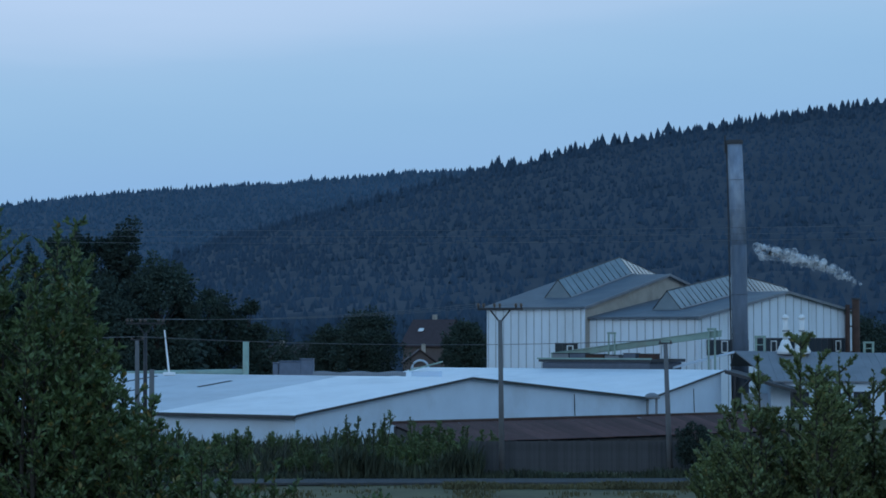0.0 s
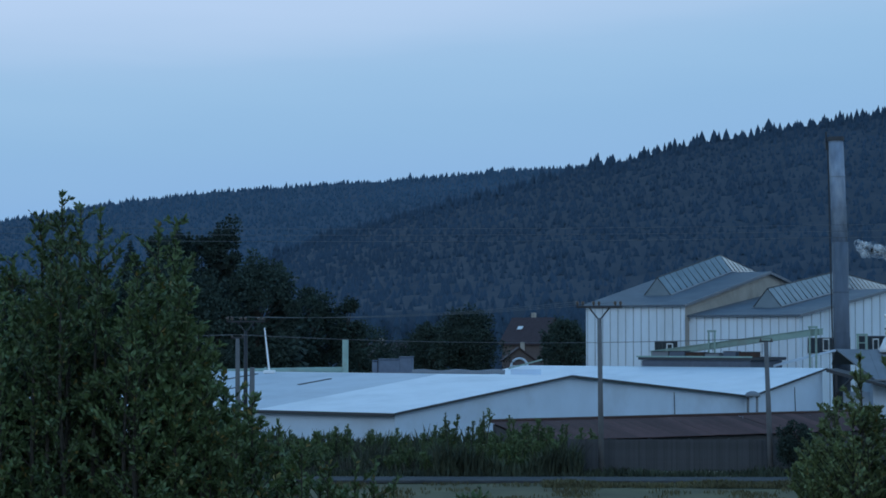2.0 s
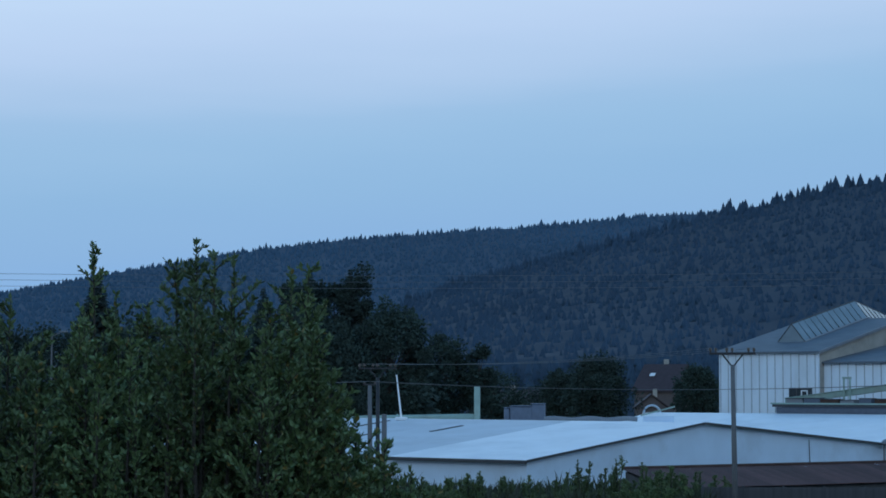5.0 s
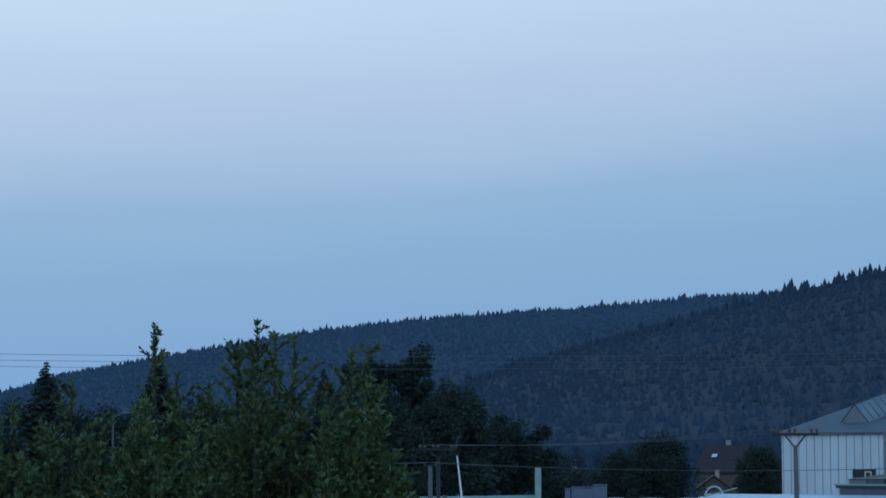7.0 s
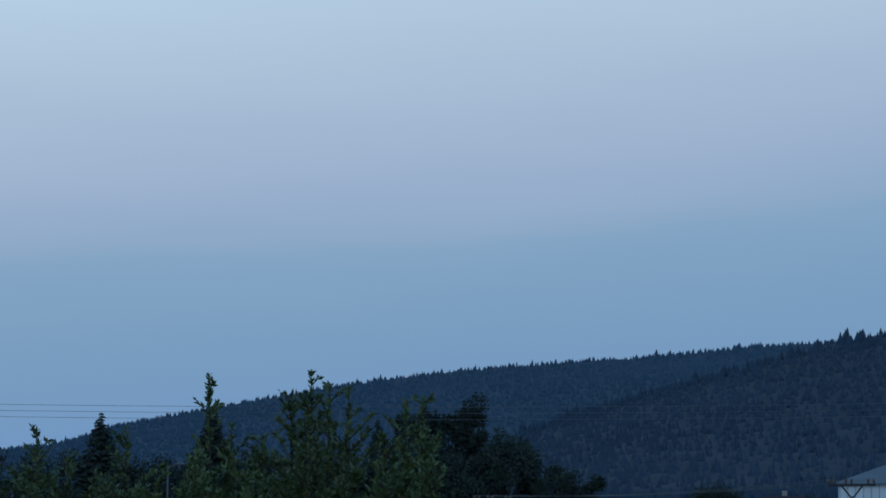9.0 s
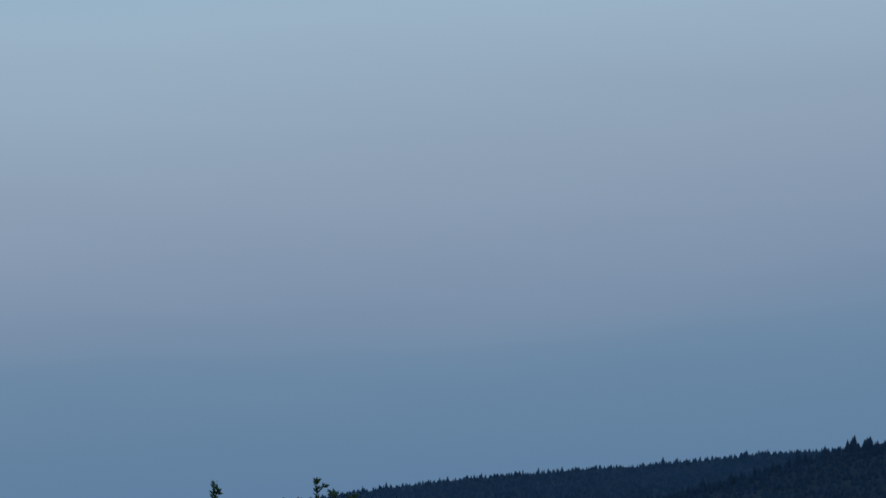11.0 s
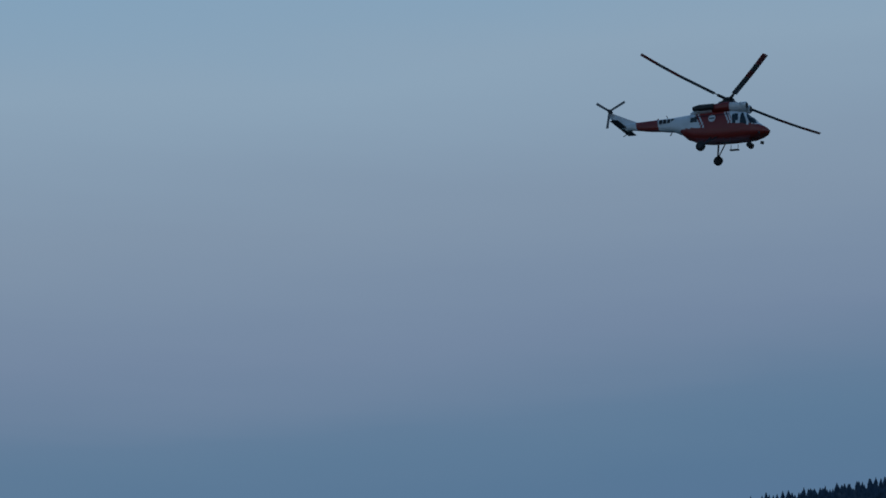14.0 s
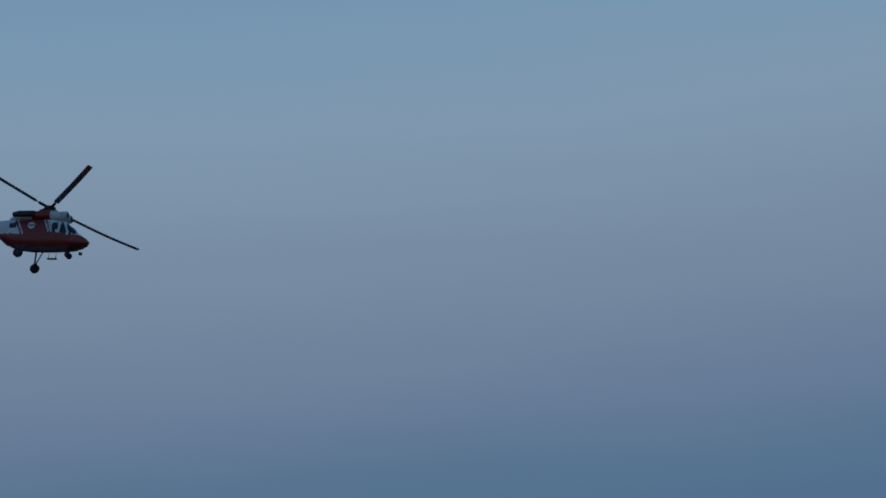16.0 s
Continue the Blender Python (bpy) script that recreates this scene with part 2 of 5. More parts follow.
# ---- ground ----
def ground_sheet():
    xs = np.concatenate([np.linspace(-4000, -300, 8), np.linspace(-200, 200, 81), np.linspace(300, 4000, 8)])
    ys = np.concatenate([np.linspace(-4000, -100, 6), np.linspace(-50, 330, 96), np.linspace(420, 4500, 10)])
    vs = []
    for y in ys:
        for x in xs:
            near = -200 <= x <= 200 and -50 <= y <= 330
            z = 0.10 * noise.noise(Vector((x * 0.05, y * 0.05, 3))) if near else 0.0
            vs.append((x, y, z - 0.06))
    w = len(xs)
    fs = [(j * w + i, j * w + i + 1, (j + 1) * w + i + 1, (j + 1) * w + i) for j in range(len(ys) - 1) for i in range(w - 1)]
    return vs, fs


tagged(part("ground", ground_sheet(), M_GRASS, smooth=True), "flat meadow of dull late summer grass", "ground", kind="structure")
tagged(part("road", slab([(-60, 112.8, 0.07), (60, 116.2, 0.07), (60, 119.4, 0.07), (-60, 116.2, 0.07)], 0.12), M_ASPHALT),
       "narrow grey asphalt lane along the meadow", "road", kind="structure")


# ---- wooded hills ----
def near_crest(a):
    return float(np.interp(a, [-0.30, -0.16, -0.10, -0.02, 0.022, 0.039, 0.068, 0.108, 0.161, 0.203, 0.22, 0.258, 0.40],
                           [6, 18, 44, 64, 76, 78.5, 86, 92, 101, 106.5, 110.5, 115, 126]))


def near_hill(x, y):
    a = x / max(y, 1)
    zc = near_crest(a)
    s = min(max((y - 420) / 580, 0), 1)
    z = zc * (s ** 1.15)
    return z if y <= 1000 else zc - (y - 1000) * 0.05


def far_crest(a):
    return float(np.interp(a, [-0.60, -0.345, -0.315, -0.251, -0.21, -0.163, -0.126, -0.074, -0.0115, 0.022, 0.3],
                           [16, 59, 75, 94, 106.5, 116.2, 121.5, 126.5, 136, 138, 166]))


def far_hill(x, y):
    a = x / max(y, 1)
    s = min(max((y - 900) / 900, 0), 1)
    return far_crest(a) * s ** 1.1 if y <= 1800 else far_crest(a) - (y - 1800) * 0.05


def hill_sheet(height, x0, x1, y0, y1, step):
    xs, ys = np.arange(x0, x1 + 1, step), np.arange(y0, y1 + 1, step)
    # Lifted into the crowns so the gaps between trees don't render black.
    vs = [(x, y, height(x, y) + 9.6 * min(1, max(0, (y - y0) / 40)) + 1.6 * noise.noise(Vector((x * 0.08, y * 0.08, 1)))) for y in ys for x in xs]
    w = len(xs)
    return vs, [(j * w + i, j * w + i + 1, (j + 1) * w + i + 1, (j + 1) * w + i) for j in range(len(ys) - 1) for i in range(w - 1)]


def spruce_shape(rng, tiers, sides, slim):
    """A unit spruce: stacked ragged skirts of branches, one tall."""
    vs, fs = [], []
    for k in range(tiers):
        lo, hi = 0.08 + 0.86 * k / tiers, min(1.0, 0.08 + 0.86 * (k + 2.7) / tiers)
        r = slim * (1 - 0.8 * (k / tiers) ** 1.7) * rng.uniform(0.8, 1.2)
        o = len(vs)
        vs.append((rng.uniform(-0.01, 0.01), rng.uniform(-0.01, 0.01), hi))
        t0 = rng.uniform(0, 6.28)
        for i in range(sides):
            q = r * (rng.uniform(0.85, 1.2) if i % 2 else rng.uniform(0.55, 0.8))
            an = t0 + i * math.tau / sides
            vs.append((q * math.cos(an), q * math.sin(an), lo + rng.uniform(-0.02, 0.02) - (0.03 if i % 2 else 0)))
        fs += [(o, o + 1 + i, o + 1 + (i + 1) % sides) for i in range(sides)]
    return np.array(vs), np.array(fs)


def scatter(name, places, shapes, material, label, category, rng):
    """Many far trees joined in one mesh of woods."""
    vs, fs, o = [], [], 0
    for x, y, z, h, wide in places:
        sv, sf = shapes[rng.randrange(len(shapes))]
        c, s = math.cos(rng.uniform(0, 6.28)), 0
        s = math.sqrt(max(0, 1 - c * c))
        v = np.empty_like(sv)
        v[:, 0] = (sv[:, 0] * c - sv[:, 1] * s) * h * wide + x
        v[:, 1] = (sv[:, 0] * s + sv[:, 1] * c) * h * wide + y
        v[:, 2] = sv[:, 2] * h + z
        vs.append(v)
        fs.append(sf + o)
        o += len(sv)
    v, f = np.concatenate(vs), np.concatenate(fs)
    me = bpy.data.meshes.new(name)
    me.vertices.add(len(v))
    me.vertices.foreach_set("co", v.astype(np.float32).ravel())
    me.loops.add(len(f) * 3)
    me.loops.foreach_set("vertex_index", f.astype(np.int32).ravel())
    me.polygons.add(len(f))
    me.polygons.foreach_set("loop_start", np.arange(0, len(f) * 3, 3, dtype=np.int32))
    me.update(calc_edges=True)
    me.polygons.foreach_set("use_smooth", [True] * len(me.polygons))
    me.materials.append(material)
    return tagged(new(name, me), label, category, kind="stuff")


rng = random.Random(4)
SPRUCES = [spruce_shape(rng, 7, 9, rng.uniform(0.13, 0.22)) for _ in range(18)]
tagged(part("hill_near", hill_sheet(near_hill, -480, 420, 420, 1240, 8), M_HAZED_HILL, smooth=True), "dark haze-tinted sheet raised among the trees of the nearer hill", "hill", kind="structure")
tagged(part("hill_far", hill_sheet(far_hill, -900, 300, 900, 2100, 14), M_HAZED_HILL_FAR, smooth=True), "haze-tinted sheet raised among the trees of the farther ridge", "hill", kind="structure")
near_places = []
for j in range(124):
    y = 430 + j * 4.7
    for i in range(int(0.62 * y / 4.7) + 8):
        x = -0.28 * y + i * 4.7 + rng.uniform(-2.2, 2.2)
        yy = y + rng.uniform(-2.2, 2.2)
        edge = min(1, max(0, (yy - 930) / 50))
        h = rng.uniform(11.6, 13.4 + 1.6 * edge) * (1.0 if rng.random() > 0.08 * edge else rng.uniform(1.05, 1.22)) - (0.9 + 1.8 * edge) * noise.noise(Vector((x * 0.07, yy * 0.07, 0)))
        if near_hill(x, yy) > 0.6:
            near_places.append((x, yy, near_hill(x, yy) - 1, h, rng.uniform(0.9, 1.35)))
far_places = []
for j in range(130):
    y = 1080 + j * 5.7
    for i in range(int(0.43 * y / 6.4) + 4):
        x = -0.38 * y + i * 6.4 + rng.uniform(-3.5, 3.5)
        yy = y + rng.uniform(-3.5, 3.5)
        h = rng.uniform(12.0, 14.6) * (1.0 if rng.random() > 0.05 else 1.12) - 1.6 * noise.noise(Vector((x * 0.04, yy * 0.04, 0)))
        far_places.append((x, yy, far_hill(x, yy) - 1, h, rng.uniform(0.9, 1.35)))
scatter("spruce_forest", [p for p in near_places], SPRUCES, M_HAZED_FOREST, "dense dark spruce forest covering the nearer hill, tinted with painted haze", "forest", rng)
scatter("distant_forest", far_places, SPRUCES, M_HAZED_FOREST_FAR, "spruce forest covering the farther ridge, blue from painted haze", "forest", rng)


# ---- low white warehouse ----
WB = (-10.16, 150.0)
ware = thing("warehouse", "low white warehouse with shallow white membrane roof", "warehouse")
W_PROFILE = [(0, 2.36), (22.2, 4.63), (51.4, 2.4), (66.2, 4.67)]
# the front wall follows the roof's saw line
a, b = uv(WB, 0, 0, 0), uv(WB, 66.2, 0, 0)
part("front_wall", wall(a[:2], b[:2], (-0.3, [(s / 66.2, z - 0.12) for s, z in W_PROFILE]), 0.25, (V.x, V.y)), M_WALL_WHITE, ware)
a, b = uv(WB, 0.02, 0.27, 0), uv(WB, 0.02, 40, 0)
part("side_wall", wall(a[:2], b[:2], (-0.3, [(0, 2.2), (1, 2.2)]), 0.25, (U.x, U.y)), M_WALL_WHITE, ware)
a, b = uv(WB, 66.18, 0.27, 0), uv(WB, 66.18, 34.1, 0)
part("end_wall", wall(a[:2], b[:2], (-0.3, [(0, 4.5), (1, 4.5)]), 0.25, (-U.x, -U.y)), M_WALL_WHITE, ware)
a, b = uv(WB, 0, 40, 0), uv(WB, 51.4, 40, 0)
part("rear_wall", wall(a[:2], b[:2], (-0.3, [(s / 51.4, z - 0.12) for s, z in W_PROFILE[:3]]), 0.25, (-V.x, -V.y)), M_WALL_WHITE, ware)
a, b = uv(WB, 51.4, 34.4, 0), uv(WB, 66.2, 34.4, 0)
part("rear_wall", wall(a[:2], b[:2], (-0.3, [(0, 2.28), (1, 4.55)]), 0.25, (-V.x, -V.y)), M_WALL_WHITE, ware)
for (s0, z0), (s1, z1) in zip(W_PROFILE, W_PROFILE[1:]):
    e0, e1 = (s0 - 0.35 if s0 == 0 else s0), (s1 + 0.3 if s1 > 66 else s1)
    mid = 12.2 if s0 == 0 else (40.2 if s0 < 50 else 34.6)
    part("roof", slab([uv(WB, e0, -0.3, z0), uv(WB, e1, -0.3, z1), uv(WB, e1, mid, z1), uv(WB, e0, mid, z0)], 0.1), M_ROOF_WHITE, ware)
    if mid < 20:
        part("older_roof", slab([uv(WB, e0, mid + 0.003, z0 - 0.03), uv(WB, e1, mid + 0.003, z1 - 0.03), uv(WB, e1, 40.2, z1 - 0.03), uv(WB, e0, 40.2, z0 - 0.03)], 0.1), M_ROOF_DULL, ware, "older duller membrane")
        for w, a, b in ((24.5, 9.0, 13.5), (20.0, 14.0, 18.0), (30.0, 15.5, 20.5)):
            part("roof_patch", slab([uv(WB, a, w, 2.36 + a * 0.10225 + 0.03), uv(WB, b, w, 2.36 + b * 0.10225 + 0.03), uv(WB, b, w + 0.35, 2.36 + b * 0.10225 + 0.03), uv(WB, a, w + 0.35, 2.36 + a * 0.10225 + 0.03)], 0.04), M_DARK_TRIM, ware, "dark repair strip")
    part("verge", slab([uv(WB, e0, -0.42, z0 + 0.02), uv(WB, e1, -0.42, z1 + 0.02), uv(WB, e1, -0.303, z1 + 0.02), uv(WB, e0, -0.303, z0 + 0.02)], 0.16), M_DARK_TRIM, ware, "dark roof edge flashing")
part("gutter", slab([uv(WB, -0.55, -0.3, 2.34), uv(WB, -0.355, -0.3, 2.34), uv(WB, -0.355, 12.2, 2.34), uv(WB, -0.55, 12.2, 2.34)], 0.24), M_DARK_TRIM, ware, "dark eaves gutter")


# ---- tall halls with roof skylights ----
def hall(name, base, length, deep, eave, ridge_s, ridge, far_eave, label, gable_mat):
    h = thing(name, label, "factory hall")
    a, b = uv(base, 0, 0, 0), uv(base, 0, deep, 0)
    part("facade", wall(a[:2], b[:2], (-0.3, [(0, eave), (1, eave)]), 0.3, (U.x, U.y)), M_PANEL, h)
    a, b = uv(base, 0.31, 0.02, 0), uv(base, length, 0.02, 0)
    part("gable_wall", wall(a[:2], b[:2], (-0.3, [(0, eave), (ridge_s / length, ridge), (1, far_eave)]), 0.3, (V.x, V.y)), gable_mat, h)
    a, b = uv(base, 0.31, deep, 0), uv(base, length, deep, 0)
    part("rear_gable", wall(a[:2], b[:2], (-0.3, [(0, eave), (ridge_s / length, ridge), (1, far_eave)]), 0.3, (-V.x, -V.y)), gable_mat, h)
    a, b = uv(base, length, 0.35, 0), uv(base, length, deep - 0.35, 0)
    part("rear_wall", wall(a[:2], b[:2], (-0.3, [(0, far_eave - 0.05), (1, far_eave - 0.05)]), 0.3, (-U.x, -U.y)), M_PANEL, h)
    for s0, z0, s1, z1 in ((-0.5, eave - 0.07, ridge_s, ridge), (ridge_s, ridge, length + 0.4, far_eave - 0.05)):
        part("roof", slab([uv(base, s0, -0.35, z0 + 0.22), uv(base, s1, -0.35, z1 + 0.22), uv(base, s1, deep + 0.3, z1 + 0.22), uv(base, s0, deep + 0.3, z0 + 0.22)], 0.2), M_ROOF_PALE, h)
        part("verge", slab([uv(base, s0, -0.47, z0 + 0.25), uv(base, s1, -0.47, z1 + 0.25), uv(base, s1, -0.353, z1 + 0.25), uv(base, s0, -0.353, z0 + 0.25)], 0.3), M_ROOF_GREY, h, "grey metal verge flashing")
    return h


def ribs(h, base, along, start, end, step, z0, tops, depth=0.07):
    """Upright joint battens on a panelled wall; tops gives the wall's top along it."""
    n = int((end - start) / step)
    for i in range(n + 1):
        k = start + i * step
        z1 = float(np.interp(k, [t[0] for t in tops], [t[1] for t in tops])) - 0.05
        if along == "v":
            c = [uv(base, -depth, k - 0.035, z1), uv(base, -0.004, k - 0.035, z1), uv(base, -0.004, k + 0.035, z1), uv(base, -depth, k + 0.035, z1)]
        else:
            c = [uv(base, k - 0.035, -depth + 0.016, z1), uv(base, k + 0.035, -depth + 0.016, z1), uv(base, k + 0.035, 0.016, z1), uv(base, k - 0.035, 0.016, z1)]
        part("panel_rib", slab(c, z1 - z0), M_RIB, h)


def skylight(base, s0, s1, s2, w, za, zb, zc, half, rise):
    """A ridge skylight that follows both roof slopes, with glazing bars and glazed ends."""
    k = thing("roof_skylight", "long ridge-shaped glazed skylight with grey bars on a hall roof", "skylight", "hall skylights")
    for p, q, zp, zq in ((s0, s1, za, zb), (s1, s2, zb, zc)):
        n = max(3, int(abs(q - p) / 1.25))
        for i in range(n):
            e0, e1 = p + (q - p) * i / n, p + (q - p) * (i + 1) / n
            f0, f1 = zp + (zq - zp) * i / n, zp + (zq - zp) * (i + 1) / n
            for side in (-1, 1):
                part("pane", slab([uv(base, e0 + 0.04, w + side * half, f0 + 0.1), uv(base, e1 - 0.04, w + side * half, f1 + 0.1),
                                   uv(base, e1 - 0.04, w + side * 0.06, f1 + rise), uv(base, e0 + 0.04, w + side * 0.06, f0 + rise)], 0.04), M_GLASS_ROOF, k)
                part("glazing_bar", tube([uv(base, e0, w + side * half, f0 + 0.12), uv(base, e0, w, f0 + rise + 0.03)], 0.055, 5), M_STEEL_DARK, k)
        part("kerb", join(tube([uv(base, p, w - half, zp + 0.08), uv(base, q, w - half, zq + 0.08)], 0.12, 6), tube([uv(base, p, w + half, zp + 0.08), uv(base, q, w + half, zq + 0.08)], 0.12, 6)), M_ROOF_GREY, k)
        part("ridge_cap", tube([uv(base, p, w, zp + rise + 0.03), uv(base, q, w, zq + rise + 0.03)], 0.09, 6), M_STEEL_DARK, k)
    for s, z in ((s0, za), (s2, zc)):
        part("end_pane", slab([uv(base, s, w - half, z + 0.05), uv(base, s + 0.06, w - half, z + 0.05), uv(base, s + 0.06, w, z + rise), uv(base, s, w, z + rise)], 0.02), M_GLASS_ROOF, k)
        v = [uv(base, s + d, w + o, z + e) for d in (0, 0.06) for o, e in ((-half, 0), (half, 0), (0, rise))]
        part("end_glazing", (v, [(0, 1, 2), (5, 4, 3), (0, 3, 4, 1), (1, 4, 5, 2), (2, 5, 3, 0)]), M_GLASS_ROOF, k)
    return k


TB = (15.0, 232.0)
tall = hall("tall_hall", TB, 38.0, 12.2, 10.85, 19.1, 14.75, 10.9, "tall factory hall with white ribbed cladding and pale felt roof", M_BEIGE)
ribs(tall, TB, "v", 0.35, 12.0, 0.97, 0.0, [(0, 10.85), (13, 10.85)])
LB = (26.45, 226.0)
low = hall("lower_hall", LB, 41.0, 12.9, 9.75, 21.8, 12.7, 10.7, "lower factory hall with white ribbed cladding and weathered gable", M_PANEL)
ribs(low, LB, "v", 0.35, 12.8, 0.97, 0.0, [(0, 9.75), (13, 9.75)])
ribs(low, LB, "u", 0.8, 40.5, 2.1, 0.0, [(0, 9.75), (21.8, 12.7), (41, 10.7)])
skylight(TB, 5.0, 19.1, 32.5, 6.1, 12.05, 14.97, 12.4, 1.65, 2.0)
skylight(LB, 5.2, 21.8, 36.0, 6.3, 10.7, 12.92, 11.6, 1.65, 2.0)

# ---- chimney ----
chim = thing("chimney", "tall round weathered sheet-metal factory chimney", "chimney", at=(29.75, 218.0, 0))
part("shaft", tube([(-0.12, 0, 17.0), (-0.48, 0, 27.2)], [0.79, 0.75], 24), M_CHIMNEY, chim, smooth=True)
part("lower_shaft", tube([(0.05, 0, 0), (-0.12, 0, 16.99)], [0.82, 0.80], 24), M_CHIMNEY_LOW, chim, "darker lower section", smooth=True)
part("top_band", tube([(-0.48, 0, 27.1), (-0.49, 0, 27.5)], [0.84, 0.84], 24), M_DARK_TRIM, chim)


# ---- power poles ----
def pole(label, x, y, height, lean, arm, shaft=M_CONCRETE):
    p = thing("power_pole", label, "power pole", "concrete power poles", at=(x, y, 0))
    part("shaft", tube([(0, 0, -0.4), (-lean, 0, height)], [0.17, 0.115], 12), shaft, p, smooth=True)
    if arm:
        part("crossarm", box(-lean - 1.28, -lean + 1.28, -0.06, 0.06, height + 0.55, height + 0.67, 0.015), M_STEEL_DARK, p)
        for sgn in (-1, 1):
            part("brace", tube([(-lean, 0, height - 0.15), (-lean + sgn * 0.55, 0, height + 0.55)], 0.05, 6), M_STEEL_DARK, p)
        for k in (-1.22, -0.92, -0.32, -0.02, 0.88, 1.18):
            part("insulator", tube([(-lean + k, 0, height + 0.67), (-lean + k, 0, height + 0.76), (-lean + k, 0, height + 0.78), (-lean + k, 0, height + 0.93)], [0.03, 0.06, 0.1, 0.07], 8), M_PORCELAIN, p)
    else:
        part("crossarm", box(-lean - 0.38, -lean + 0.38, -0.05, 0.05, height, height + 0.09, 0.01), M_STEEL_DARK, p)
        for k in (-0.3, 0.3):
            part("insulator", tube([(-lean + k, 0, height + 0.09), (-lean + k, 0, height + 0.2)], [0.05, 0.035], 8), M_PORCELAIN, p)
    return p


pole("slender concrete pole with a wide insulator crossarm", 3.3, 122.0, 8.65, 0.1, True)
pole("slender concrete pole with a short top bracket", 12.7, 122.0, 7.3, 0.25, False)
pole("slender concrete pole beside the bushes with a short top bracket", -17.0, 121.5, 7.5, 0.05, False)
stub = thing("strut_post", "short dark concrete strut post in the weeds", "post", at=(-16.2, 121.2, 0))
part("shaft", tube([(0, 0, -0.3), (0.02, 0, 5.9)], [0.17, 0.14], 10), M_CONCRETE, stub, smooth=True)
pole("far concrete pole with a wide insulator crossarm", -19.8, 145.0, 8.0, 0.0, True, M_STEEL_DARK)


def wire(label, a, b, sag, r=0.012):
    a, b = Vector(a), Vector(b)
    pts = [a.lerp(b, k / 24) - Vector((0, 0, sag * 4 * (k / 24) * (1 - k / 24))) for k in range(25)]
    w = part("overhead_wire", tube(pts, r, 5), M_WIRE)
    return tagged(w, label, "wire", "overhead wires", "structure")


for k in (-0.3, 0.3):
    wire("thin aluminium wire between two short pole brackets", (-17.05 + k, 121.5, 7.72), (12.45 + k, 122, 7.52), 0.35)
    wire("thin aluminium wire running on past the bushes", (-17.05 + k, 121.5, 7.72), (-58 + k, 119, 7.9), 0.4)
for k in (-1.22, -0.02, 1.18):
    wire("thin aluminium wire between two wide crossarms", (-19.8 + k, 145, 8.93), (3.2 + k, 122, 9.56), 0.35)
for i, z in enumerate((14.1, 14.55, 15.0)):
    wire("high thin wire crossing in front of the wooded hill", (-62, 138 + i, z + 0.25), (48, 138 + i, z + 0.35), 0.75, 0.013)


# ---- works yard, roofs and ducts ----
def annex():
    h = thing("flat_annex", "flat-roofed works annex with a dark fascia", "building")
    ring = [uv(WB, 67.0, 8, 5.3), uv(WB, 73.7, 8, 5.3), uv(WB, 73.7, 20, 5.3), uv(WB, 67.0, 20, 5.3)]
    part("body", slab(ring, 5.6), M_TANK, h)
    ring = [uv(WB, 66.75, 7.7, 5.62), uv(WB, 74, 7.7, 5.62), uv(WB, 74, 20.3, 5.62), uv(WB, 66.75, 20.3, 5.62)]
    part("roof", slab(ring, 0.3), M_DARK_TRIM, h, "dark felt roof")
    ring = [uv(WB, 66.6, 7.6, 5.72), uv(WB, 66.74, 7.6, 5.72), uv(WB, 66.74, 20.4, 5.72), uv(WB, 66.6, 20.4, 5.72)]
    part("edge_trim", slab(ring, 0.14), M_GREEN, h, "pale green roof edge")


annex()
rng = random.Random(12)
for k in range(6):
    w = 9.2 + k * 1.95
    u = thing("roof_unit", "dark boxy ventilation unit on the annex roof", "ventilation unit", "annex roof units", at=uv(WB, 69.2, w, 5.62), turn=57)
    hh, ll = rng.uniform(0.35, 0.6), rng.uniform(0.6, 1.1)
    part("casing", box(-0.5, 0.5, -ll, ll, 0, hh, 0.04), (M_RUST, M_TANK, M_ROOF_GREY)[k % 3], u)
    part("lid", box(-0.55, 0.55, -ll - 0.05, ll + 0.05, hh + 0.003, hh + 0.06, 0.02), M_DARK_TRIM, u)

conv = thing("conveyor", "pale green sloping conveyor gallery on steel frames above the roofs", "conveyor")
c0, c1 = Vector(uv(WB, 72.5, 22, 5.75)), Vector(uv(WB, 72.5, 3.2, 8.0))
part("gallery", slab([tuple(c0 + U * -0.4 + Vector((0, 0, 0.35))), tuple(c0 + U * 0.4 + Vector((0, 0, 0.35))), tuple(c1 + U * 0.4 + Vector((0, 0, 0.35))), tuple(c1 + U * -0.4 + Vector((0, 0, 0.35)))], 0.55), M_GREEN, conv)
for off in (-0.46, 0.46):
    part("rail", tube([tuple(c0 + U * off + Vector((0, 0, 0.38))), tuple(c1 + U * off + Vector((0, 0, 0.38)))], 0.05, 6), M_GREEN, conv)
for f, top in ((0.38, 1.45), (0.97, 0.5)):
    p = c0.lerp(c1, f)
    for o in (-0.34, 0.34):
        q = p + V * o + U * -0.6
        part("post", box(q.x - 0.09, q.x + 0.09, q.y - 0.09, q.y + 0.09, 5.62 if f < 0.9 else 0.0, p.z + top, 0.02), M_GREEN, conv)
    q = p + U * -0.6
    part("lintel", box(q.x - 0.45, q.x + 0.45, q.y - 0.1, q.y + 0.1, p.z + top + 0.003, p.z + top + 0.2, 0.02), M_GREEN, conv)


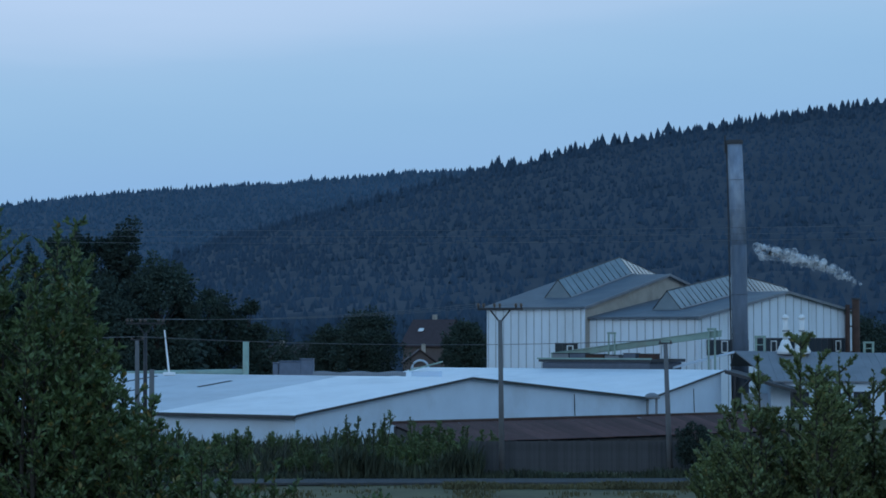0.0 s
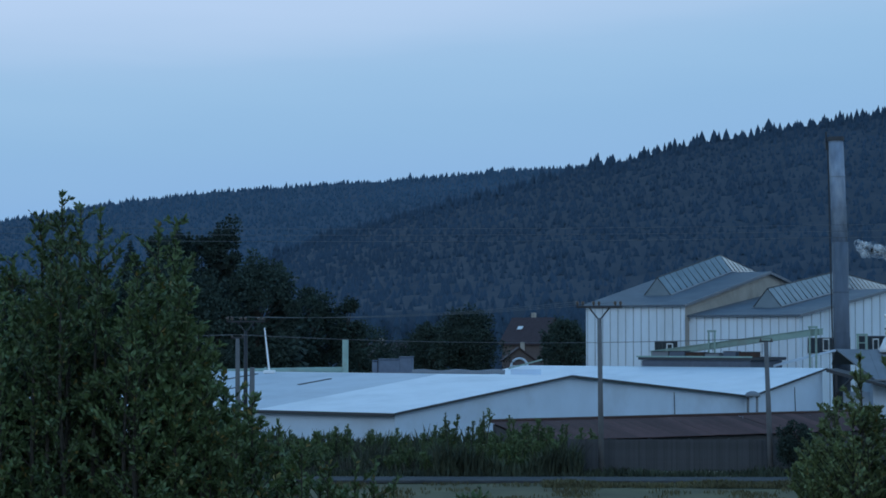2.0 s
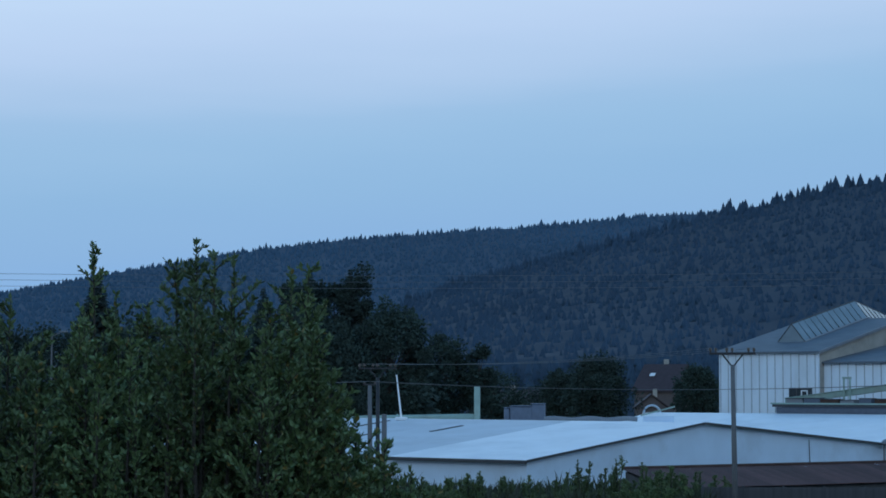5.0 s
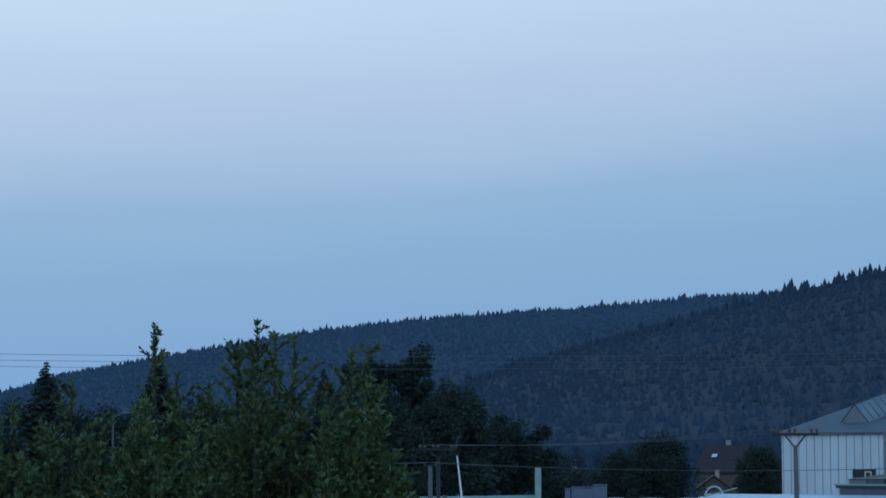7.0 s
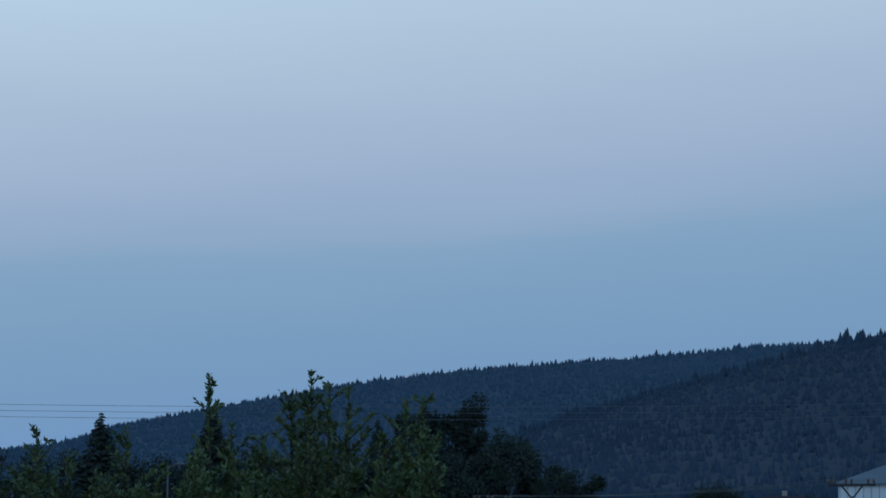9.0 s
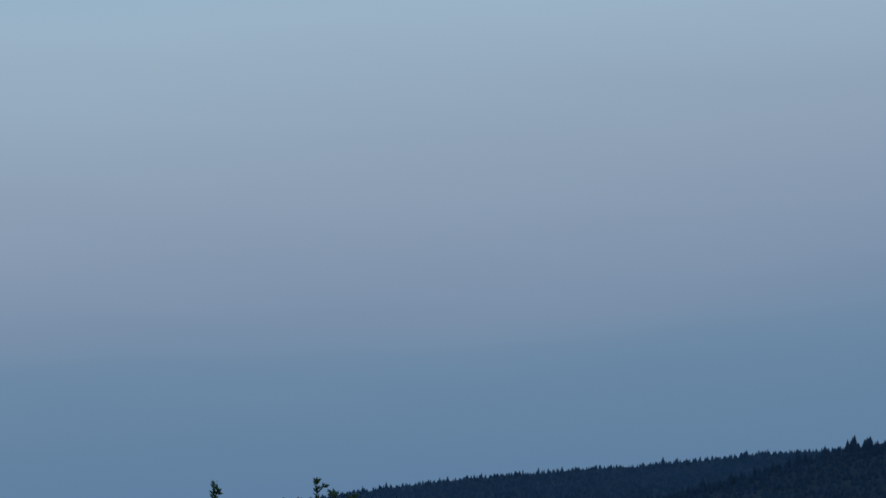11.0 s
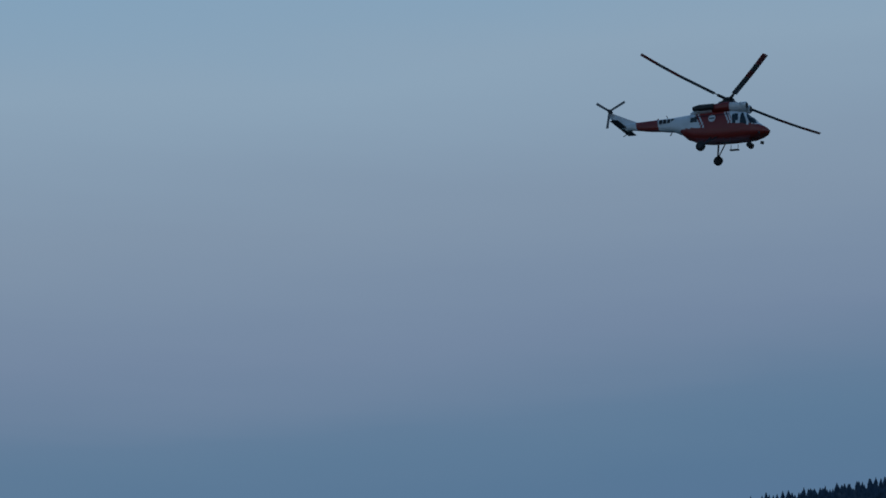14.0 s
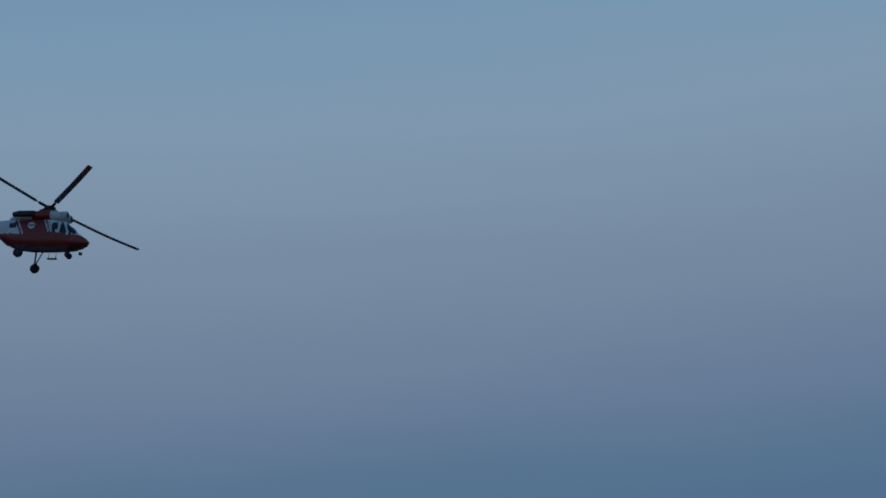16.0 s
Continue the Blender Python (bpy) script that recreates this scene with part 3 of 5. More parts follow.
def frame_stand(x, y, z, h, label):
    t = thing("steel_frame", label, "frame", "green steel frames", at=(x, y, z))
    for o in (-0.42, 0.42):
        part("post", box(o - 0.11, o + 0.11, -0.1, 0.1, 0, h, 0.02), M_GREEN, t)
    part("lintel", box(-0.55, 0.55, -0.12, 0.12, h + 0.002, h + 0.2, 0.02), M_GREEN, t)
    part("cross_rail", box(-0.3, 0.3, -0.06, 0.06, h * 0.45, h * 0.45 + 0.1, 0.01), M_GREEN, t)


frame_stand(31.0, 213.0, 6.35, 1.35, "small green steel frame on the grey roof ridge")
frame_stand(41.6, 213.0, 6.18, 0.95, "low green steel frame on the grey roof ridge")

# grey-roofed shop in front of the chimney
shop = thing("grey_shop", "grey sheet-roofed workshop with white walls", "building")
part("roof", slab([(28.5, 213, 6.42), (48, 213, 6.16), (48, 205.8, 3.55), (31.2, 205.8, 3.62)], 0.14), M_ROOF_GREY, shop, "grey sheet roof")
part("rear_roof", slab([(48, 213.02, 6.16), (28.5, 213.02, 6.42), (28.5, 216.4, 5.0), (48, 216.4, 4.9)], 0.14), M_ROOF_GREY, shop)
part("side_roof", slab([(28.48, 213, 6.42), (28.48, 216.3, 6.3), (22.4, 217.2, 4.75), (22.6, 214.2, 4.85)], 0.22), M_WALL_WHITE, shop, "white-edged side roof")
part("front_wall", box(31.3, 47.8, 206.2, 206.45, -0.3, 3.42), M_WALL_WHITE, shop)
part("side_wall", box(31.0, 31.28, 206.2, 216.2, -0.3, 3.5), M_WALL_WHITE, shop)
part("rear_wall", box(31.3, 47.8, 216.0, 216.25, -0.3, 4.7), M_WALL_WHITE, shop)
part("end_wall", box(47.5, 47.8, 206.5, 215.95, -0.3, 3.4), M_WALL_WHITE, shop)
for k in range(5):
    part("window_pane", box(33.0 + k * 2.9, 34.6 + k * 2.9, 206.15, 206.19, 1.1, 2.6), M_WINDOW, shop)
for k in range(22):
    x = 31.6 + k * 0.75
    z0, z1 = 6.44 - (x - 28.5) * 0.0133, 3.64 - (x - 31.2) * 0.0042
    part("roof_seam", tube([(x, 213, z0 + 0.0), (x, 205.8, z1 + 0.0)], 0.03, 4), M_ROOF_GREY, shop)

shed = thing("open_canopy", "open dark lean-to canopy against the white warehouse", "canopy")
part("roof", slab([(26.5, 205.0, 4.62), (33.0, 203.6, 2.85), (34.5, 207.0, 2.85), (28.0, 208.5, 4.62)], 0.3), M_DARK_TRIM, shed)
for x, y, z in ((27.4, 204.9, 4.1), (32.6, 203.9, 2.65)):
    part("post", box(x - 0.12, x + 0.12, y - 0.12, y + 0.12, -0.2, z, 0.02), M_STEEL_DARK, shed)
part("brace", tube([(27.4, 204.8, 2.3), (28.8, 204.5, 3.75)], 0.14, 6), M_STEEL_DARK, shed)
part("back_panel", box(28.5, 32.5, 208.2, 208.35, -0.2, 2.4), M_WALL_WHITE, shed)


def ventilator(x, label):
    v = thing("roof_ventilator", label, "roof ventilator", "white roof ventilators", at=(x, 212.2, 6.1))
    prof = [(0.78, 0), (0.86, 0.3), (0.62, 0.75), (0.42, 1.25), (0.3, 1.4)]
    part("cone", tube([(0, 0, z) for _, z in prof], [r for r, _ in prof], 16), M_WHITE, v, smooth=True)
    part("neck", tube([(0, 0, 1.41), (0, 0, 3.4)], [0.27, 0.25], 12), M_WHITE, v, smooth=True)
    part("cap", tube([(0, 0, 3.41), (0, 0, 3.6), (0, 0, 3.85)], [0.36, 0.36, 0.12], 12), M_WHITE, v, smooth=True)
    part("collar", tube([(0, 0, 2.2), (0, 0, 2.32)], 0.31, 12), M_ROOF_GREY, v)


ventilator(33.35, "white cone-shaped roof ventilator with a tall neck")
ventilator(34.95, "white cone-shaped roof ventilator with a tall neck")

stack = thing("rusty_stack", "rusty brown steel exhaust stack beside the lower hall", "exhaust stack", at=(48.7, 257, 0))
part("pipe", tube([(0, 0, -0.2), (0, 0, 12.2)], [0.5, 0.45], 14), M_RUST, stack, smooth=True)
part("side_pipe", tube([(-0.95, 0.1, -0.2), (-0.95, 0.1, 11.6)], 0.28, 10), M_RUST, stack, smooth=True)
part("rim", tube([(0, 0, 12.2), (0, 0, 12.4)], 0.53, 14), M_DARK_TRIM, stack)
for z in (3, 6, 9, 11):
    part("bracket", box(-1.2, 0.3, -0.08, 0.08, z, z + 0.14), M_RUST, stack)
part("antenna", tube([(-1.4, 0, 26.2), (-1.45, 0, 28.0)], 0.09, 6), M_STEEL_DARK, chim)
part("antenna_bracket", tube([(-0.5, 0, 26.7), (-1.42, 0, 26.7)], 0.06, 6), M_STEEL_DARK, chim)
for z in (4, 8, 12, 20.5, 23.5):
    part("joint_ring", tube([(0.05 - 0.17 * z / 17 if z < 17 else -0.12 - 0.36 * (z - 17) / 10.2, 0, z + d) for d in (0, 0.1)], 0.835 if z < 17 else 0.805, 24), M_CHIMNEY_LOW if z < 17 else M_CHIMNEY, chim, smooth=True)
part("ladder", join(*[tube([(-0.86, -0.35 + o, 0.5), (-1.32, -0.35 + o, 27)], 0.05, 4) for o in (-0.2, 0.2)], *[tube([(-0.86 - 0.46 * k / 66, -0.55, 0.5 + k * 0.4), (-0.86 - 0.46 * k / 66, -0.15, 0.5 + k * 0.4)], 0.025, 4) for k in range(66)]), M_STEEL_DARK, chim)


# windows of the halls
def hall_window(h, base, along, k0, k1, z0, z1, n):
    if along == "v":
        def P(k, z, o): return uv(base, -o, k, z)
    else:
        def P(k, z, o): return uv(base, k, 0.02 - o, z)
    fr = part("window", slab([P(k0, z1, 0.1), P(k1, z1, 0.1), P(k1, z1, 0.01), P(k0, z1, 0.01)], z1 - z0), M_DARK_TRIM, h, "dark window band")
    for i in range(n):
        a, b = k0 + (k1 - k0) * (i + 0.06) / n, k0 + (k1 - k0) * (i + 0.94) / n
        part("pane", slab([P(a, z1 - 0.08, 0.13), P(b, z1 - 0.08, 0.13), P(b, z1 - 0.08, 0.104), P(a, z1 - 0.08, 0.104)], z1 - z0 - 0.16), M_WINDOW, fr)


def white_sash(h, base, along, k, z0, z1, wide):
    if along == "v":
        def P(q, z, o): return uv(base, -o, q, z)
    else:
        def P(q, z, o): return uv(base, q, 0.02 - o, z)
    bars = []
    for a, b, c, d in ((k, k + 0.12, z0, z1), (k + wide - 0.12, k + wide, z0, z1), (k, k + wide, z1 - 0.12, z1), (k, k + wide, z0, z0 + 0.12)):
        bars.append(slab([P(a, d, 0.2), P(b, d, 0.2), P(b, d, 0.135), P(a, d, 0.135)], d - c))
    part("sash", join(*bars), M_WHITE, h, "white opened window sash")


hall_window(tall, TB, "v", 0.75, 3.5, 5.9, 7.15, 3)
white_sash(tall, TB, "v", 1.2, 6.0, 6.9, 0.8)
hall_window(low, LB, "u", 2.0, 12.0, 5.9, 7.5, 6)
hall_window(low, LB, "u", 14.0, 38.5, 6.0, 7.7, 14)
for k in (5.2, 17.5, 24.0, 35.5):
    white_sash(low, LB, "u", k, 6.1, 7.4, 1.5)
white_sash(low, LB, "v", 3.2, 5.6, 7.0, 1.2)

# duct, mast, tanks and pipes behind and before the warehouse
hood = thing("vent_hood", "grey twin-legged vent with a domed hood by the white wall", "vent", at=uv(WB, 50.6, -0.9, 0), turn=-25)
for o in (-0.42, 0.42):
    part("leg", tube([(o, 0, -0.2), (o, 0, 2.45)], 0.11, 10), M_ROOF_GREY, hood, smooth=True)
part("hood", tube([(0, 0, 2.35), (0, 0, 2.5), (0, 0, 2.72), (0, 0, 2.85)], [0.66, 0.68, 0.5, 0.2], 16), M_ROOF_GREY, hood, smooth=True)
for s in (38.5, 60.5):
    a = uv(WB, s, -0.1, 0)
    part("cable", tube([(a[0], a[1], 0), (a[0] - 0.1, a[1], 3.0)], 0.035, 5), M_STEEL_DARK, ware)
mast = thing("white_mast", "thin white leaning mast with a white foot on the roof", "mast", at=(-23.1, 184.0, 4.6))
part("rod", tube([(0, 0, 0), (-0.42, 0, 3.75)], [0.09, 0.06], 8), M_WHITE, mast)
part("foot", box(-0.5, 0.5, -0.3, 0.3, -0.1, 0.18, 0.05), M_WHITE, mast)
gp = thing("green_pipe", "fat pale green pipe with a square riser along the roof", "pipe", at=(0, 188, 0))
part("run", tube([(-28.0, 0, 4.55), (-17.0, 0, 4.75)], 0.26, 12), M_GREEN, gp, smooth=True)
part("riser", box(-17.25, -16.75, -0.25, 0.25, 4.2, 7.4, 0.04), M_GREEN, gp)
part("flange", tube([(-24, 0, 4.62), (-23.85, 0, 4.63)], 0.34, 12), M_GREEN, gp)
for x in (-26, -20.5):
    part("support", box(x - 0.1, x + 0.1, -0.1, 0.1, 2.5, 4.4), M_STEEL_DARK, gp)
for x, w, h in ((-13.7, 1.0, 5.55), (-12.2, 0.6, 5.75), (-15.0, 0.25, 5.4)):
    tk = thing("roof_tank", "blue-grey sheet-metal tank standing behind the roof", "tank", "blue-grey tanks", at=(x, 196, 0))
    part("casing", box(-w, w, -0.8, 0.8, 0, h, 0.08), M_TANK, tk)
    part("lid", box(-w - 0.05, w + 0.05, -0.85, 0.85, h + 0.003, h + 0.08, 0.03), M_TANK, tk)
hose = thing("ribbed_duct", "long grey ribbed duct lying along the roof edge", "duct", at=(0, 188, 4.55))
part("tube", tube([(-11.2 + 0.1 * i, 0, 0.06 * math.sin(i * 0.2)) for i in range(81)], [0.2 + 0.035 * (i % 2) for i in range(81)], 10), M_ROOF_GREY, hose)
lid = thing("roof_hatch", "sloping pale green glazed hatch at the roof edge", "roof hatch", at=(-1.5, 200, 0))
part("panel", slab([(-1.6, 0, 4.75), (1.4, 0, 5.55), (1.5, 1.5, 5.55), (-1.5, 1.5, 4.75)], 0.12), M_GREEN, lid)
part("cheek", box(-1.4, 1.4, 0.3, 1.2, 2.2, 4.6), M_WALL_WHITE, lid)


# ---- low shed with sheet roof, fence ----
SB = Vector((-3.2, 132.2, 0))
SU, SV = Vector((0.8, 0.6, 0)), Vector((-0.6, 0.8, 0))    # along the shed, and back across it


def shed_at(s, w, z):
    p = SB + SU * s + SV * w
    return (p.x, p.y, z)


lowshed = thing("low_shed", "long low shed with a red-brown corrugated sheet roof", "shed")
for nm, p, q, zs, inward in (("wall", shed_at(0.2, -4.4, 0), shed_at(29.8, -4.4, 0), [(0, 1.35), (1, 1.35)], SV), ("rear_wall", shed_at(0.2, -0.1, 0), shed_at(29.8, -0.1, 0), [(0, 2.3), (1, 2.3)], -SV),
                             ("end_wall", shed_at(0.2, -4.15, 0), shed_at(0.2, -0.35, 0), [(0, 1.35), (1, 2.2)], SU), ("end_wall", shed_at(29.8, -4.15, 0), shed_at(29.8, -0.35, 0), [(0, 1.35), (1, 2.2)], -SU)):
    part(nm, wall(p[:2], q[:2], (-0.3, zs), 0.2, inward.xy), M_FENCE, lowshed)
part("ridge_cap", tube([shed_at(0, 0, 2.52), shed_at(30, 0, 2.52)], 0.09, 8), M_RUST, lowshed)


# ---- helicopter ----
M_H_WHITE = mat("white_aircraft_paint", (0.68, 0.7, 0.72), 0.35, vary=0.05, scale=1.5, stain=(0.35, 0.35, 0.36), stain_amount=0.5, stain_scale=0.8)
M_H_RED = mat("red_aircraft_paint", (0.23, 0.022, 0.017), 0.35, vary=0.1, scale=1.5, stain=(0.1, 0.02, 0.015), stain_amount=0.5, stain_scale=0.8)
M_H_GLASS = mat("dark_canopy_glass", (0.02, 0.025, 0.03), 0.08, vary=0.1)
M_H_DARK = mat("sooty_metal", (0.035, 0.035, 0.038), 0.6, metal=0.3, vary=0.3)
M_BLADE = mat("grey_rotor_blade", (0.12, 0.125, 0.13), 0.5, vary=0.1)
M_BLADE_RED = mat("red_blade_band", (0.35, 0.05, 0.04), 0.5, vary=0.1)
M_TYRE = mat("rubber", (0.02, 0.02, 0.02), 0.85, vary=0.2)


def ease(x, xs, ys):
    """Smooth run through stations."""
    i = min(max(int(np.searchsorted(xs, x)) - 1, 0), len(xs) - 2)
    k = min(max((x - xs[i]) / (xs[i + 1] - xs[i]), 0), 1)
    k = k * k * (3 - 2 * k) * 0.5 + k * 0.5
    return ys[i] + (ys[i + 1] - ys[i]) * k


def fuselage(heli):
    st = [-9.3, -8.6, -6.2, -4.6, -3.9, -3.2, -2.2, -1.0, 0.6, 1.7, 2.4, 3.0, 3.5, 3.78]
    top = [-1.1, -0.98, -0.92, -0.9, -0.88, -0.85, -0.82, -0.80, -0.82, -1.0, -1.5, -2.05, -2.35, -2.6]
    bot = [-1.35, -1.55, -1.85, -2.02, -2.3, -2.8, -3.2, -3.33, -3.35, -3.32, -3.27, -3.12, -2.95, -2.72]
    wid = [0.12, 0.22, 0.34, 0.48, 0.66, 0.84, 0.93, 0.95, 0.95, 0.92, 0.86, 0.7, 0.42, 0.08]
    xs = np.arange(-9.3, 3.79, 0.06)
    n = 64
    rings = []
    for x in xs:
        t, b, w = ease(x, st, top), ease(x, st, bot), ease(x, st, wid)
        c, h = (t + b) / 2, (t - b) / 2
        ring = []
        for i in range(n):
            a = i * math.tau / n
            ca, sa = math.cos(a), math.sin(a)
            e = 0.68
            ring.append((x, w * math.copysign(abs(ca) ** e, ca), c + h * math.copysign(abs(sa) ** e, sa)))
        rings.append(ring)

    def kind(x, y, z):
        side = abs(y) > 0.3
        if -7.9 < x + 0.25 * (z + 1.4) < -5.9:
            return "red"
        # canopy panes with frames between them
        if 1.55 < x < 2.95 and -2.2 < z < -1.12:
            pane = (x - 1.55 + 0.45 * (z + 2.2))
            if side and 0.08 < pane % 0.72 < 0.62 and z < -1.2:
                return "glass"
            if not side and abs(y) > 0.05 and x > 2.0:
                return "glass"
        if 0.86 < x + 0.12 * (z + 1.6) < 1.36 and -2.0 < z < -1.25 and side:
            return "glass"
        if -3.7 < x and z < -2.2 - 0.06 * x * (x > 0) * 0.4:
            return "red"
        if -2.1 < x + 0.55 * (z + 1.6) < 0.78 and z > -2.35 and side:
            k = x + 0.55 * (z + 1.6)
            return "white" if (0.36 < k < 0.46 or 0.6 < k < 0.74 or -1.92 < k < -1.8) else "red"
        return "white"

    geo = {"white": ([], []), "red": ([], []), "glass": ([], [])}
    for j in range(len(rings) - 1):
        for i in range(n):
            q = [rings[j][i], rings[j][(i + 1) % n], rings[j + 1][(i + 1) % n], rings[j + 1][i]]
            c = [sum(p[k] for p in q) / 4 for k in range(3)]
            g = geo[kind(*c)]
            o = len(g[0])
            g[0].extend(q)
            g[1].append((o, o + 3, o + 2, o + 1))
    for k, nm, m, lb in (("white", "fuselage", M_H_WHITE, "white painted fuselage"), ("red", "red_hull", M_H_RED, "red lower hull and bands"), ("glass", "canopy_glass", M_H_GLASS, "dark cockpit glazing")):
        bm = bmesh.new()
        ob = part(nm, geo[k], m, heli, lb)
        bm.from_mesh(ob.data)
        bmesh.ops.remove_doubles(bm, verts=bm.verts, dist=0.002)
        bmesh.ops.recalc_face_normals(bm, faces=bm.faces)
        bm.to_mesh(ob.data)
        bm.free()
        ob.data.polygons.foreach_set("use_smooth", [True] * len(ob.data.polygons))


def loft(rows, n=20, e=0.75):
    """Rounded-box rings along x: (x, centre z, half height, half width)."""
    vs, fs = [], []
    for x, c, h, w in rows:
        for i in range(n):
            a = i * math.tau / n
            ca, sa = math.cos(a), math.sin(a)
            vs.append((x, w * math.copysign(abs(ca) ** e, ca), c + h * math.copysign(abs(sa) ** e, sa)))
    for j in range(len(rows) - 1):
        fs += [(j * n + i, (j + 1) * n + i, (j + 1) * n + (i + 1) % n, j * n + (i + 1) % n) for i in range(n)]
    fs += [tuple(range(n)), tuple(range(len(rows) * n - 1, (len(rows) - 1) * n - 1, -1))]
    return vs, fs


def blade(r0, r1, chord, turn, droop):
    c, s = math.cos(turn), math.sin(turn)
    vs = []
    for r in (r0, r1):
        for q, z in ((-0.5, 0), (-0.15, 0.035), (0.5, 0.01), (-0.15, -0.03)):
            y, zz = q * chord, z + droop * (r / 7.85) ** 2
            vs.append((r * c - y * s, r * s + y * c, zz))
    return vs, [(0, 1, 5, 4), (1, 2, 6, 5), (2, 3, 7, 6), (3, 0, 4, 7), (3, 2, 1, 0), (4, 5, 6, 7)]


def helicopter():
    heli = thing("helicopter", "white and red twin-engined rescue helicopter in flight, wheels down", "helicopter")
    fuselage(heli)
    cowl = part("engine_cowl", loft([(-3.1, -0.75, 0.12, 0.35), (-2.6, -0.62, 0.26, 0.62), (-1.2, -0.5, 0.36, 0.72), (0.0, -0.42, 0.42, 0.74), (0.9, -0.48, 0.38, 0.72), (1.5, -0.6, 0.3, 0.66)]), M_H_WHITE, heli, smooth=True)
    part("cowl_band", loft([(-1.1, -0.49, 0.38, 0.745), (0.0, -0.42, 0.435, 0.765), (0.4, -0.44, 0.42, 0.755)]), M_H_RED, cowl, "red band round the cowl")
    for sy in (-0.4, 0.4):
        part("air_intake", tube([(1.2, sy, -0.48), (1.72, sy, -0.5), (1.8, sy, -0.5)], [0.3, 0.33, 0.27], 16), M_H_WHITE, heli, smooth=True)
        part("intake_mouth", tube([(1.805, sy, -0.5), (1.84, sy, -0.5)], [0.25, 0.2], 16), M_H_DARK, heli)
        part("exhaust", loft([(-2.7, -0.5, 0.16, 0.2), (-2.2, -0.46, 0.24, 0.28), (-0.9, -0.46, 0.24, 0.28)], 12), M_H_DARK, heli, "sooty exhaust duct").location = (0, sy * 1.7, 0)
    part("mast_fairing", loft([(-0.75, 0.0, 0.14, 0.3), (-0.2, 0.06, 0.2, 0.42), (0.5, 0.02, 0.16, 0.36)], 14), M_H_DARK, heli, smooth=True)
    hub = part("rotor_hub", tube([(0, 0, 0.1), (0, 0, 0.2), (0, 0, 0.38), (0, 0, 0.48)], [0.28, 0.5, 0.44, 0.2], 16), M_H_DARK, heli, smooth=True)
    for k in range(4):
        a = radians((42, -48, -138, 132)[k])
        b = part("rotor_blade", join(blade(0.3, 1.3, 0.16, a, 0.55), blade(1.25, 4.3, 0.44, a, 0.55), blade(5.3, 6.3, 0.44, a, 0.55)), M_BLADE, heli)
        b.matrix_basis = pose(0, 0, 0.3, -12, 8, 0)
        for r0, r1 in ((4.3, 5.3), (6.3, 7.85)):
            part("blade_band", blade(r0, r1, 0.44, a, 0.55), M_BLADE_RED, b, "dull red blade band")
        part("blade_grip", tube([(0.2 * math.cos(a), 0.2 * math.sin(a), 0), (1.0 * math.cos(a), 1.0 * math.sin(a), 0.0)], 0.12, 8), M_H_DARK, b)
        part("pitch_rod", tube([(0.4 * math.cos(a + 0.3), 0.4 * math.sin(a + 0.3), -0.4), (0.55 * math.cos(a + 0.25), 0.55 * math.sin(a + 0.25), 0)], 0.03, 6), M_H_DARK, hub)
    # tail fin, stabiliser and tail rotor
    f = [(-7.9, -0.97), (-7.7, -1.6), (-8.9, -1.55), (-10.75, -0.2), (-10.4, 0.08)]
    part("tail_fin", ([(x, y, z) for y in (-0.1, 0.1) for x, z in f], [tuple(range(5)), tuple(range(9, 4, -1))] + [(i, i + 5, (i + 1) % 5 + 5, (i + 1) % 5) for i in range(5)]), M_H_WHITE, heli)
    part("stabiliser", join(loft([(-9.55, -1.3, 0.03, 1.75), (-9.2, -1.28, 0.06, 1.8), (-8.85, -1.3, 0.03, 1.75)], 12, 0.4)), M_H_DARK, heli, "dark horizontal stabiliser")
    tr = part("tail_rotor_hub", tube([(-10.4, -0.1, 0.12), (-10.4, -0.5, 0.12)], [0.14, 0.16], 10), M_H_DARK, heli)
    for k in range(3):
        a = 0.5 + k * math.tau / 3
        p = [(-10.4 + r * math.cos(a) - q * math.sin(a), -0.42, 0.12 + r * math.sin(a) + q * math.cos(a)) for r, q in ((0.1, -0.09), (1.5, -0.11), (1.5, 0.11), (0.1, 0.09))]
        part("tail_blade", (p + [(x, y - 0.03, z) for x, y, z in p], [(0, 1, 2, 3), (7, 6, 5, 4), (0, 4, 5, 1), (1, 5, 6, 2), (2, 6, 7, 3), (3, 7, 4, 0)]), M_BLADE, tr)
    part("tail_skid", tube([(-8.3, 0, -1.6), (-9.1, 0, -2.05)], 0.035, 6), M_H_DARK, heli)
    # landing gear
    for sy in (-1, 1):
        part("gear_strut", join(tube([(-0.9, sy * 0.75, -3.1), (-1.25, sy * 1.55, -4.1)], 0.07, 8), tube([(-0.35, sy * 0.8, -3.1), (-1.2, sy * 1.5, -4.0)], 0.05, 8)), M_H_DARK, heli)
        w = part("wheel", tube([(-1.25, sy * 1.52, -4.15), (-1.25, sy * 1.57, -4.15), (-1.25, sy * 1.77, -4.15), (-1.25, sy * 1.82, -4.15)], [0.3, 0.38, 0.38, 0.3], 18), M_TYRE, heli, smooth=True)
        part("rim", tube([(-1.25, sy * 1.821, -4.15), (-1.25, sy * 1.84, -4.15)], 0.17, 12), M_H_DARK, w)
        part("nose_wheel", tube([(2.2, sy * 0.1, -3.72), (2.2, sy * 0.13, -3.72), (2.2, sy * 0.24, -3.72), (2.2, sy * 0.27, -3.72)], [0.18, 0.24, 0.24, 0.18], 14), M_TYRE, heli, smooth=True)
        part("door_rail", tube([(-2.4, sy * 0.97, -1.3), (0.6, sy * 0.985, -1.3)], 0.025, 6), M_H_DARK, heli)
